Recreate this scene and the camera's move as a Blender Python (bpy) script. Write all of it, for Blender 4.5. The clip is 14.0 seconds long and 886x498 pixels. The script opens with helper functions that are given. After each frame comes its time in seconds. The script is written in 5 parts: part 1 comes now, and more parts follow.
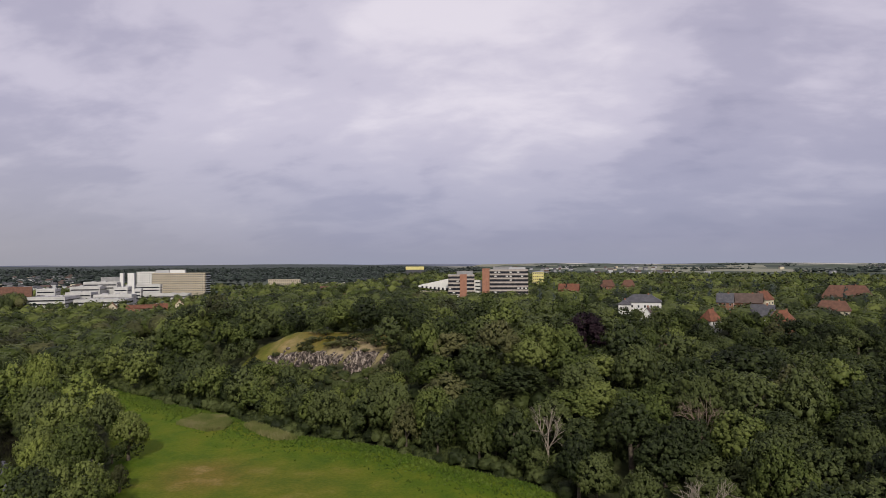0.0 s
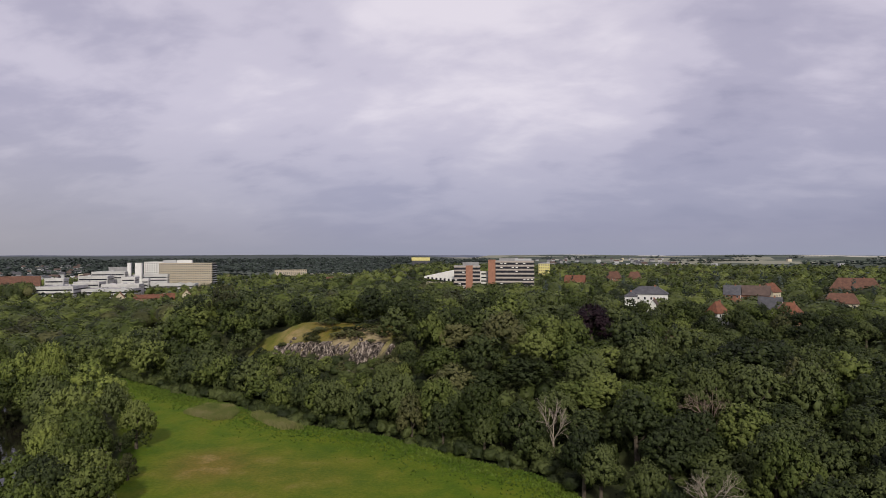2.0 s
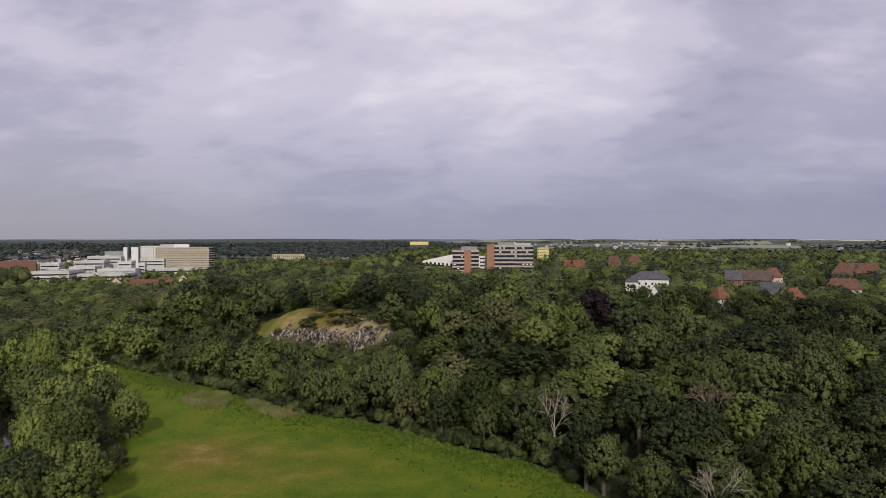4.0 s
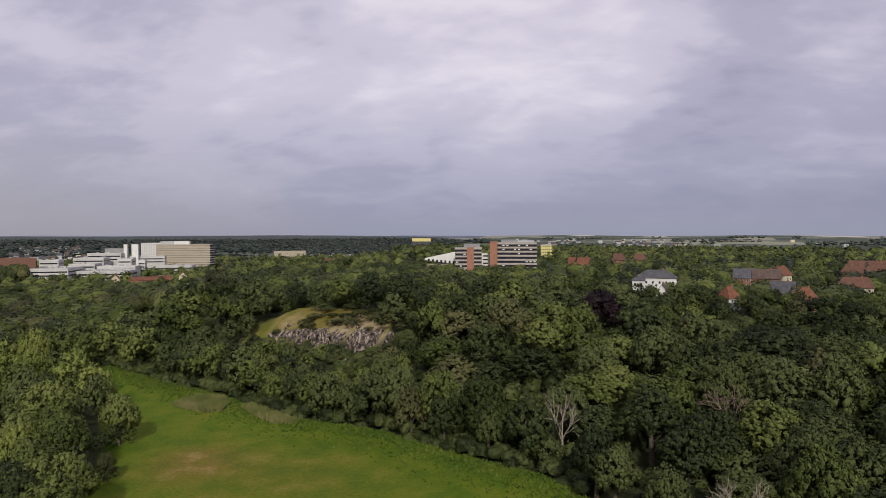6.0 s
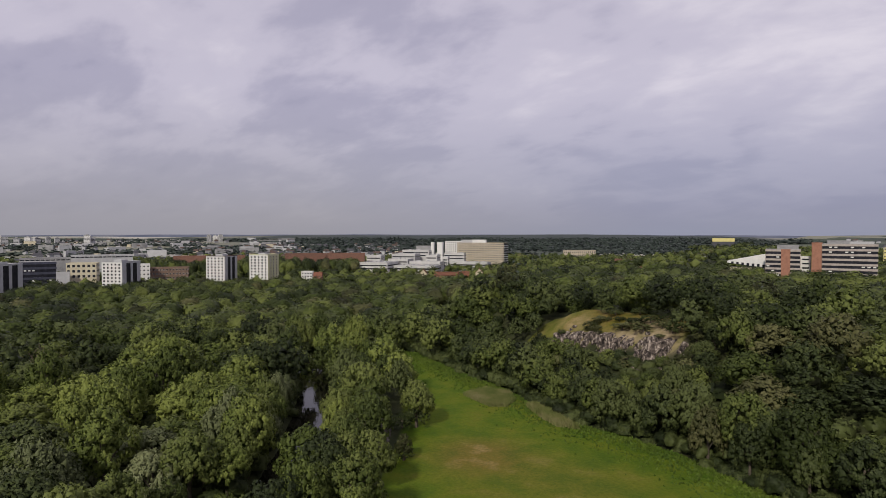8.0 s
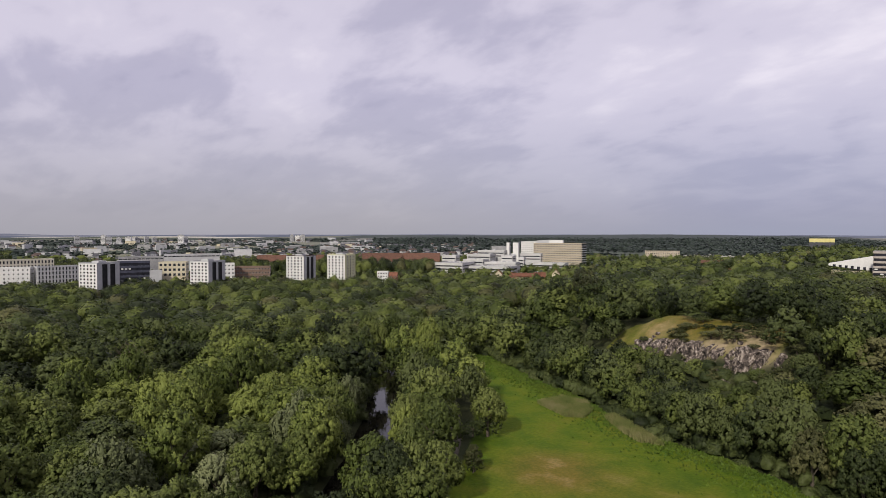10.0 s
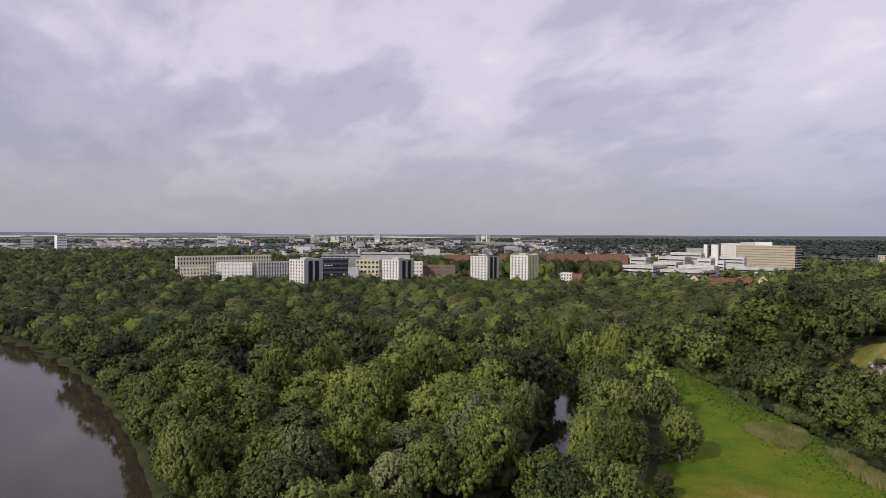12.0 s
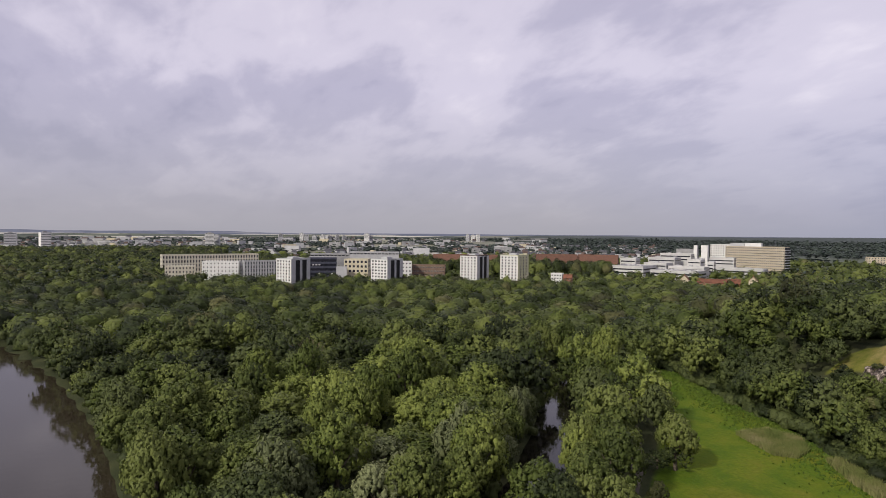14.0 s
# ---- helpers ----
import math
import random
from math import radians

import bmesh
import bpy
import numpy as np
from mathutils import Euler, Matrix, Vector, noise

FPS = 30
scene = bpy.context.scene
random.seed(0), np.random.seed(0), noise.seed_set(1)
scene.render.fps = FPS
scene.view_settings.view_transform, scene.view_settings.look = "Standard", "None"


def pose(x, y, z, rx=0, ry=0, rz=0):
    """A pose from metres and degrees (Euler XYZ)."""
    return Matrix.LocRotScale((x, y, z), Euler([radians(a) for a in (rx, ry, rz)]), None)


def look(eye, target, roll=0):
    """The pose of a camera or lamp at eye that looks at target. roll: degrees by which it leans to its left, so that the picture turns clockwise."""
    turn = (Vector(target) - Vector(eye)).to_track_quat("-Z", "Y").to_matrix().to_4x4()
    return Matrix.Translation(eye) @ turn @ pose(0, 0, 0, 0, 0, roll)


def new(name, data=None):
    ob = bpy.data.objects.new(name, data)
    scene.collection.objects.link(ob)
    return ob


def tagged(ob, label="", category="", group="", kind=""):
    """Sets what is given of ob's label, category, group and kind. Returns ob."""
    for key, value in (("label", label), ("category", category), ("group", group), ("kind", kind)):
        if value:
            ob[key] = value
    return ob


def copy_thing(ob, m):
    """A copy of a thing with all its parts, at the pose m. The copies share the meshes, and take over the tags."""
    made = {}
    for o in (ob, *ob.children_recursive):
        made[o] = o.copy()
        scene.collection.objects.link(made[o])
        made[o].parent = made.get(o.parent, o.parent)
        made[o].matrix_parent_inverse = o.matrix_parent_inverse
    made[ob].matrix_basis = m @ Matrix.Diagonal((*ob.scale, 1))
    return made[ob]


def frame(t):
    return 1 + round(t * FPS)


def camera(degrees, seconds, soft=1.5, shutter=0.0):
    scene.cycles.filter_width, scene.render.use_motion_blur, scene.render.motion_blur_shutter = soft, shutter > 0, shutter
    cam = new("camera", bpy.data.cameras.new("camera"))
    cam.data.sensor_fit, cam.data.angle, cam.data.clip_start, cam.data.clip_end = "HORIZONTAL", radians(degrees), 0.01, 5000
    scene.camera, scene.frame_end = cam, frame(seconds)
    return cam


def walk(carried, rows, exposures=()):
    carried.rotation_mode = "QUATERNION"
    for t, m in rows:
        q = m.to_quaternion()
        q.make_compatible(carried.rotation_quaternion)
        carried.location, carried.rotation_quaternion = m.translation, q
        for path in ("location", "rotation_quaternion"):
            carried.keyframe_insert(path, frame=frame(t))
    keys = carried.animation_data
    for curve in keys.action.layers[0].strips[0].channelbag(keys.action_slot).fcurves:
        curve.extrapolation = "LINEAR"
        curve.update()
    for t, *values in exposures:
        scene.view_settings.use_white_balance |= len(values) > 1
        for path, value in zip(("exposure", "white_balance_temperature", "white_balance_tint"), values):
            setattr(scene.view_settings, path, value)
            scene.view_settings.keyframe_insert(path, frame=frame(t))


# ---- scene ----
cam = camera(71.0, 14.0, soft=0.5)
PATH = [
    (0, (4.947, -7.098, 56.714), (4.744, -5.108, 56.756), -0.3),
    (0.5, (4.947, -7.261, 56.734), (4.723, -5.274, 56.775), -0.3),
    (1, (4.933, -7.355, 56.763), (4.718, -5.367, 56.799), -0.2),
    (1.5, (4.911, -7.241, 56.788), (4.703, -5.252, 56.816), -0.1),
    (2, (4.873, -6.861, 56.77), (4.651, -4.874, 56.783), -0.1),
    (2.5, (4.796, -6.13, 56.765), (4.573, -4.143, 56.767), 0.0),
    (3, (4.665, -4.941, 56.83), (4.449, -2.953, 56.815), -0.0),
    (5.5, (3.599, 3.435, 57.726), (3.379, 5.422, 57.678), -0.2),
    (6, (3.357, 5.151, 57.864), (3.133, 7.138, 57.814), -0.1),
    (6.5, (3.102, 6.867, 57.986), (2.873, 8.853, 57.933), -0.1),
    (7, (2.794, 8.637, 58.057), (2.431, 10.603, 58.005), -0.0),
    (7.5, (2.483, 10.53, 58.026), (1.831, 12.42, 57.973), -0.0),
    (8, (2.179, 12.628, 57.997), (1.098, 14.31, 57.945), -0.0),
    (8.2, (1.979, 13.382, 58.005), (0.791, 14.99, 57.952), 0.0),
    (8.45, (1.588, 14.185, 58.058), (0.340, 15.748, 58.006), 0.0),
    (8.75, (1.118, 15.148, 58.122), (-0.146, 16.698, 58.070), 0.0),
    (9.75, (-0.448, 18.359, 58.336), (-1.720, 19.902, 58.284), 0.0),
    (10.05, (-0.918, 19.322, 58.400), (-2.200, 20.857, 58.348), 0.0),
    (10.3, (-1.309, 20.125, 58.453), (-2.618, 21.637, 58.402), 0.1),
    (10.5, (-1.707, 20.78, 58.464), (-3.082, 22.231, 58.412), 0.1),
    (11, (-2.865, 22.394, 58.463), (-4.441, 23.623, 58.41), 0.1),
    (11.5, (-4.017, 23.845, 58.477), (-5.688, 24.943, 58.424), 0.2),
    (12, (-5.252, 25.058, 58.473), (-6.922, 26.156, 58.421), 0.2),
    (12.5, (-6.554, 26.107, 58.438), (-8.217, 27.217, 58.382), 0.3),
    (13, (-7.886, 27.075, 58.466), (-9.537, 28.203, 58.408), 0.5),
    (13.5, (-9.191, 28.068, 58.523), (-10.844, 29.192, 58.467), 0.5),
    (14, (-10.44, 29.087, 58.555), (-12.092, 30.212, 58.501), 0.5),
]
walk(cam, [(t, look(eye, target, roll)) for t, eye, target, roll in PATH],
     exposures=((0, 0.0), (6.5, 0.0), (8.0, -0.10), (10.3, 0.18), (14, 0.20)))

# ---- world, sun ----
SUN_FROM = Vector((0.16, -0.80, 0.57)).normalized()
world = bpy.data.worlds.new("world")
scene.world = world
world.use_nodes = True


def nodes_of(tree):
    """Short helpers to add and link nodes."""
    def add(kind, **sets):
        n = tree.nodes.new(kind)
        for key, value in sets.items():
            if key == "operation":
                n.operation = value
            elif key == "blend_type":
                n.blend_type = value
            elif key == "data_type":
                n.data_type = value
            elif key == "attribute_name":
                n.attribute_name = value
            elif key == "sky_type":
                n.sky_type = value
            elif key == "sun_disc":
                n.sun_disc = value
            elif key == "sun_elevation":
                n.sun_elevation = value
            elif key == "sun_rotation":
                n.sun_rotation = value
            else:
                n.inputs[key].default_value = value
        return n

    def link(a, b):
        tree.links.new(a, b)
    return add, link


def math_node(add, link, op, a, b=None, c=None, clamp=False):
    n = add("ShaderNodeMath", operation=op)
    n.use_clamp = clamp
    for i, v in enumerate((a, b, c)):
        if v is None:
            continue
        if isinstance(v, (int, float)):
            n.inputs[i].default_value = v
        else:
            link(v, n.inputs[i])
    return n.outputs[0]


def ramp_node(tree, link, fac, stops, mode="LINEAR"):
    n = tree.nodes.new("ShaderNodeValToRGB")
    n.color_ramp.interpolation = mode
    e = n.color_ramp.elements
    while len(e) < len(stops):
        e.new(0.5)
    for el, (p, c) in zip(e, stops):
        el.position = p
        el.color = (*c, 1) if len(c) == 3 else c
    link(fac, n.inputs[0])
    return n.outputs[0]


def mix_col(add, link, fac, a, b, blend="MIX"):
    n = add("ShaderNodeMix", data_type="RGBA", blend_type=blend)
    for sock, v in ((n.inputs[0], fac), (n.inputs[6], a), (n.inputs[7], b)):
        if isinstance(v, (int, float)):
            sock.default_value = v
        elif isinstance(v, tuple):
            sock.default_value = (*v, 1) if len(v) == 3 else v
        else:
            link(v, sock)
    return n.outputs[2]


def make_sky():
    tree = world.node_tree
    tree.nodes.clear()
    add, link = nodes_of(tree)
    out = add("ShaderNodeOutputWorld")
    bg = add("ShaderNodeBackground", Strength=1.0)
    link(bg.outputs[0], out.inputs[0])
    sky = add("ShaderNodeTexSky", sky_type="NISHITA", sun_disc=False, sun_elevation=radians(34), sun_rotation=radians(170))
    dim = mix_col(add, link, 1.0, sky.outputs[0], (0.075, 0.075, 0.085), "MULTIPLY")
    co = add("ShaderNodeTexCoord")
    sep = add("ShaderNodeSeparateXYZ")
    link(co.outputs["Generated"], sep.inputs[0])
    up = math_node(add, link, "MAXIMUM", sep.outputs[2], 0.0)
    den = math_node(add, link, "ADD", up, 0.34)
    px = math_node(add, link, "DIVIDE", sep.outputs[0], den)
    py = math_node(add, link, "DIVIDE", sep.outputs[1], den)
    flat = add("ShaderNodeCombineXYZ")
    link(px, flat.inputs[0]), link(py, flat.inputs[1])

    def bank(azimuth, height, width, gain):
        """A broad bank of thicker or thinner cloud about one direction."""
        d = Vector((-math.sin(radians(azimuth)) * math.cos(radians(height)), math.cos(radians(azimuth)) * math.cos(radians(height)), math.sin(radians(height))))
        dot = add("ShaderNodeVectorMath", operation="DOT_PRODUCT")
        link(co.outputs["Generated"], dot.inputs[0])
        dot.inputs[1].default_value = d
        rng = tree.nodes.new("ShaderNodeMapRange")
        rng.interpolation_type = "SMOOTHSTEP"
        rng.inputs[1].default_value, rng.inputs[2].default_value = math.cos(radians(width)), 1.0
        rng.inputs[4].default_value = gain
        link(dot.outputs["Value"], rng.inputs[0])
        return rng.outputs[0]
    # cloud sheet: broad masses, torn wisps and fine ripples
    broad = add("ShaderNodeTexNoise", Scale=1.55, Detail=3.0, Roughness=0.5, Distortion=0.4)
    link(flat.outputs[0], broad.inputs["Vector"])
    turn = add("ShaderNodeMapping", Rotation=(0, 0, radians(25)), Scale=(0.85, 1.35, 1.0), Location=(3.1, 0.7, 0.0))
    link(flat.outputs[0], turn.inputs["Vector"])
    wisp = add("ShaderNodeTexNoise", Scale=3.6, Detail=5.0, Roughness=0.5, Distortion=0.6)
    link(turn.outputs[0], wisp.inputs["Vector"])
    mixed = math_node(add, link, "MULTIPLY_ADD", wisp.outputs[0], 0.26, math_node(add, link, "MULTIPLY_ADD", broad.outputs[0], 0.58, 0.12))
    puffs = add("ShaderNodeTexNoise", Scale=9.0, Detail=4.0, Roughness=0.55, Distortion=0.2)
    link(turn.outputs[0], puffs.inputs["Vector"])
    mixed = math_node(add, link, "MULTIPLY_ADD", puffs.outputs[0], 0.16, math_node(add, link, "ADD", mixed, -0.08))
    lift = math_node(add, link, "MULTIPLY_ADD", up, 0.30, mixed)
    for row in ((2, 17, 17, 0.12), (-14, 18, 8, 0.05), (28, 11, 15, 0.02), (-24, 9, 14, -0.08), (-19, 21, 6, -0.07), (70, 11, 11, 0.05), (62, 12, 18, -0.03), (38, 20, 12, -0.04), (33, 7, 15, 0.01), (92, 20, 22, -0.12)):
        lift = math_node(add, link, "ADD", lift, bank(*row))
    cloud = ramp_node(tree, link, lift, [(0.42, (0.368, 0.347, 0.465)), (0.53, (0.475, 0.443, 0.563)), (0.65, (0.645, 0.597, 0.708)),
                                         (0.82, (0.84, 0.777, 0.855))], "EASE")
    low_west = ramp_node(tree, link, up, [(0.0, (0.36, 0.35, 0.40)), (0.05, (0.35, 0.335, 0.385)), (0.25, (0.40, 0.375, 0.45))])
    low_north = ramp_node(tree, link, up, [(0.0, (0.315, 0.328, 0.44)), (0.04, (0.262, 0.270, 0.405)), (0.25, (0.315, 0.308, 0.44))])
    side = ramp_node(tree, link, math_node(add, link, "MULTIPLY_ADD", sep.outputs[0], -0.5, 0.5), [(0.62, (0, 0, 0)), (0.86, (1, 1, 1))])
    low = mix_col(add, link, side, low_north, low_west)
    fade = ramp_node(tree, link, up, [(0.0, (0, 0, 0)), (0.07, (0.35, 0.35, 0.35)), (0.22, (1, 1, 1))])
    cover = mix_col(add, link, fade, low, cloud)
    final = mix_col(add, link, 0.88, dim, cover)
    link(final, bg.inputs[0])


make_sky()
sun = new("sun", bpy.data.lights.new("sun", "SUN"))
sun.data.energy, sun.data.angle, sun.data.color = 3.15, radians(4), (1.0, 0.93, 0.80)
sun.matrix_world = look(SUN_FROM * 100, (0, 0, 0))


# ---- the lie of the land ----
def smooth(a, b, x):
    t = np.clip((np.asarray(x, float) - a) / (b - a), 0, 1)
    return t * t * (3 - 2 * t)


def wave(x, y, size, seed):
    """A smooth random field of about -1..1 made of crossing waves."""
    r = np.random.RandomState(seed)
    v = 0
    for k in range(6):
        a, ph = r.uniform(0, 6.283, 2)
        f = 6.283 / size * r.uniform(0.6, 1.6)
        v = v + np.sin((x * math.cos(a) + y * math.sin(a)) * f + ph)
    return v / 3.2


MEADOW = [(-189, 258), (-170, 258), (-148, 244), (-130, 232.5), (-105, 220), (-85, 206), (-65, 192), (-46, 188), (-32, 181), (-18, 172), (-2, 161), (10, 155),
          (18, 146), (25, 130), (29, 108), (20, 82), (-20, 70), (-62, 84), (-84, 118), (-97, 143), (-110, 165), (-128, 190), (-160, 224)]
REEDS = [(-111, 202), (-108, 213), (-98, 213), (-92, 205), (-91, 197), (-96, 194)]
PALE_REEDS = [(-86, 201), (-83, 204), (-69, 193), (-62, 187), (-69, 186), (-77, 192)]
CREEK = [(-207, 222), (-186, 202.5), (-162, 180.5), (-140, 157), (-126, 140.5), (-110, 118), (-95, 95), (-80, 60), (-72, 34)]
FOOTPATH = [(-190, 252), (-163, 216), (-141, 192), (-123, 172), (-109, 155), (-101, 143), (-88, 118), (-74, 92)]
BANK_X = [-900, -700, -500, -388, -348, -301, -237, -200, -166, 0, 400]
BANK_Y = [-190, -92, -17, 21.5, 31, 40, 46, 47.5, 47, 41, 15]


def inside(x, y, poly):
    x, y = np.asarray(x, float), np.asarray(y, float)
    hit = np.zeros(x.shape, bool)
    for (x0, y0), (x1, y1) in zip(poly, poly[1:] + poly[:1]):
        if y0 == y1:
            continue
        cross = (y0 > y) != (y1 > y)
        hit ^= cross & (x < (x1 - x0) * (y - y0) / (y1 - y0) + x0)
    return hit


def to_line(x, y, line):
    """Distance to a broken line."""
    x, y = np.asarray(x, float), np.asarray(y, float)
    best = np.full(x.shape, 1e9)
    for (x0, y0), (x1, y1) in zip(line, line[1:]):
        dx, dy = x1 - x0, y1 - y0
        t = np.clip(((x - x0) * dx + (y - y0) * dy) / (dx * dx + dy * dy), 0, 1)
        best = np.minimum(best, np.hypot(x - x0 - t * dx, y - y0 - t * dy))
    return best


def river_depth(x, y):
    """Metres inside the river (positive) or outside (negative)."""
    bank = np.interp(x, BANK_X, BANK_Y)
    return np.minimum(bank - y, y - (bank - 112))


def crag(x, y):
    """Along and behind the edge of the crag."""
    dx, dy = np.asarray(x, float) + 104, np.asarray(y, float) - 257
    return dx * 0.9 - dy * 0.435, dx * 0.435 + dy * 0.9


def land(x, y):
    x, y = np.asarray(x, float), np.asarray(y, float)
    r = np.hypot(x, y)
    s = (x + 70) * 0.528 + (y - 200) * 0.85
    u = (x + 70) * 0.85 - (y - 200) * 0.528
    a_part = 20 - 12 * smooth(40, 130, u)
    z = a_part * smooth(6, 48, s) + (19 - a_part) * smooth(90, 240, s) + 4 * smooth(130, 180, s) * (1 - smooth(210, 300, s)) * smooth(20, 60, u)
    z = z * smooth(-250, -110, u + 0.6 * s)
    a, q = crag(x, y)
    z = z + (2.2 * smooth(-1.0, 1.5, q) + 3.6 * smooth(0.5, 17, q)) * (1 - smooth(18, 50, q)) * smooth(-12, 8, a) * (1 - smooth(68, 78, a))
    z = z + 4 * smooth(420, 900, r) + wave(x, y, 130, 3) * 0.8 * smooth(4, 40, s)
    far = smooth(1300, 4300, r)
    az = np.arctan2(-x, y)
    z = z + far * (30 - 15 * (1 - smooth(-0.02, 0.2, az)) + 7 * wave(x, y, 1900, 5))
    ridge = smooth(0.02, 0.2, az) * (1 - smooth(0.75, 1.05, az))
    z = z + ridge * 9 * smooth(2300, 3300, r) * (1 - 0.4 * smooth(3600, 4800, r))
    z = z - 3.6 * smooth(-3, 4, river_depth(x, y)) - 3.0 * (1 - smooth(4.5, 9.0, to_line(x, y, CREEK)))
    return z


# ---- materials ----
def material(name, colours, scale=1.0, rough=0.8, metal=0.0, bump=0.0, detail=5.0, spread=(0.35, 0.65), fine=0.0, vary=0.0, spec=0.3,
             coords="Object", stretch=(1, 1, 1)):
    """A surface whose colour wanders between the given ones by noise at two sizes."""
    m = bpy.data.materials.new(name)
    m.use_nodes = True
    tree = m.node_tree
    add, link = nodes_of(tree)
    b = tree.nodes["Principled BSDF"]
    b.inputs["Roughness"].default_value, b.inputs["Metallic"].default_value = rough, metal
    b.inputs["Specular IOR Level"].default_value = spec
    co = add("ShaderNodeTexCoord")
    mp = add("ShaderNodeMapping", Scale=stretch)
    link(co.outputs[coords], mp.inputs[0])
    n1 = add("ShaderNodeTexNoise", Scale=scale, Detail=detail, Roughness=0.6)
    link(mp.outputs[0], n1.inputs["Vector"])
    k = len(colours)
    stops = [(spread[0] + (spread[1] - spread[0]) * i / max(1, k - 1), c) for i, c in enumerate(colours)]
    col = ramp_node(tree, link, n1.outputs[0], stops)
    if fine:
        n2 = add("ShaderNodeTexNoise", Scale=scale * 9, Detail=3.0)
        link(mp.outputs[0], n2.inputs["Vector"])
        g = ramp_node(tree, link, n2.outputs[0], [(0.3, (1 - fine,) * 3), (0.7, (1 + fine * 0.3,) * 3)])
        col = mix_col(add, link, 1.0, col, g, "MULTIPLY")
    if vary:
        ob = add("ShaderNodeObjectInfo")
        g = ramp_node(tree, link, ob.outputs["Random"], [(0.0, (1 - vary,) * 3), (1.0, (1.0,) * 3)])
        col = mix_col(add, link, 1.0, col, g, "MULTIPLY")
    link(col, b.inputs["Base Color"])
    if bump:
        bp = add("ShaderNodeBump", Strength=bump, Distance=0.1)
        link(n1.outputs[0], bp.inputs["Height"])
        link(bp.outputs[0], b.inputs["Normal"])
    return m


def leaf_material(name, dark, mid, light, trans=0.12):
    """Leaves: the tone wanders from clump to clump, from tree to tree and over whole stands."""
    m = bpy.data.materials.new(name)
    m.use_nodes = True
    tree = m.node_tree
    add, link = nodes_of(tree)
    b = tree.nodes["Principled BSDF"]
    b.inputs["Roughness"].default_value = 0.55
    b.inputs["Specular IOR Level"].default_value = 0.12
    geo = add("ShaderNodeNewGeometry")
    stand = add("ShaderNodeTexNoise", Scale=0.055, Detail=3.0)
    link(geo.outputs["Position"], stand.inputs["Vector"])
    clump = add("ShaderNodeTexNoise", Scale=0.45, Detail=2.0)
    link(geo.outputs["Position"], clump.inputs["Vector"])
    v = math_node(add, link, "MULTIPLY_ADD", geo.outputs["Random Per Island"], 0.18, math_node(add, link, "MULTIPLY_ADD", stand.outputs[0], 0.5, 0.26))
    v = math_node(add, link, "MULTIPLY_ADD", clump.outputs[0], 0.38, v)
    tone = add("ShaderNodeAttribute", attribute_name="tone")
    v = math_node(add, link, "MULTIPLY_ADD", tone.outputs["Fac"], 0.46, math_node(add, link, "ADD", v, 0.1))
    spray = add("ShaderNodeTexNoise", Scale=1.6, Detail=2.0, Roughness=0.65)
    link(geo.outputs["Position"], spray.inputs["Vector"])
    v = math_node(add, link, "MULTIPLY_ADD", spray.outputs[0], 0.3, math_node(add, link, "ADD", v, -0.285))
    one = add("ShaderNodeObjectInfo")
    v = math_node(add, link, "MULTIPLY_ADD", one.outputs["Random"], 0.2, v)
    bp = add("ShaderNodeBump", Strength=0.4, Distance=0.4)
    link(spray.outputs[0], bp.inputs["Height"])
    link(bp.outputs[0], b.inputs["Normal"])
    col = ramp_node(tree, link, v, [(0.56, dark), (0.80, mid), (1.0, light)])
    link(col, b.inputs["Base Color"])
    t = add("ShaderNodeBsdfTranslucent")
    link(col, t.inputs[0])
    mx = add("ShaderNodeMixShader", Fac=trans)
    link(b.outputs[0], mx.inputs[1]), link(t.outputs[0], mx.inputs[2])
    link(mx.outputs[0], tree.nodes["Material Output"].inputs[0])
    return m


LEAF = {
    "oak": leaf_material("leaf_oak", (0.0132, 0.0186, 0.0076), (0.0322, 0.0439, 0.0151), (0.0741, 0.0906, 0.0302)),
    # the oak leaf scaled darker: shade put into the colour
    "alder": leaf_material("leaf_oak_darkened", (0.0096, 0.0142, 0.0060), (0.0255, 0.0355, 0.0118), (0.058, 0.072, 0.0225)),
    "maple": leaf_material("leaf_maple", (0.0228, 0.0322, 0.0086), (0.0567, 0.0755, 0.0182), (0.1173, 0.139, 0.038)),
    "lime": leaf_material("leaf_lime", (0.0365, 0.0517, 0.0122), (0.0855, 0.110, 0.0245), (0.167, 0.197, 0.047)),
    "willow": leaf_material("leaf_willow", (0.046, 0.057, 0.025), (0.102, 0.118, 0.053), (0.178, 0.196, 0.095)),
    "olive": leaf_material("leaf_olive", (0.0226, 0.0259, 0.0103), (0.0541, 0.0585, 0.0228), (0.1062, 0.1053, 0.0437)),
    "heath": leaf_material("leaf_heath", (0.0324, 0.0374, 0.0138), (0.075, 0.082, 0.0312), (0.143, 0.1456, 0.0624)),
    "copper": leaf_material("leaf_copper", (0.0065, 0.0035, 0.0060), (0.0165, 0.0078, 0.0125), (0.036, 0.018, 0.024)),
    # conifer green shifted to blue-grey, which also paints haze on the far belts
    "fir": leaf_material("leaf_fir_hazed", (0.0122, 0.0187, 0.0164), (0.028, 0.039, 0.0336), (0.0559, 0.0715, 0.0608)),
    "withered": leaf_material("leaf_withered", (0.026, 0.017, 0.010), (0.062, 0.042, 0.024), (0.115, 0.082, 0.050)),
}
BARK = material("bark", [(0.05, 0.04, 0.03), (0.11, 0.09, 0.07)], 3.0, 0.9, bump=0.4)
DEADWOOD = material("deadwood", [(0.15, 0.125, 0.10), (0.30, 0.26, 0.215)], 2.0, 0.85, bump=0.3)
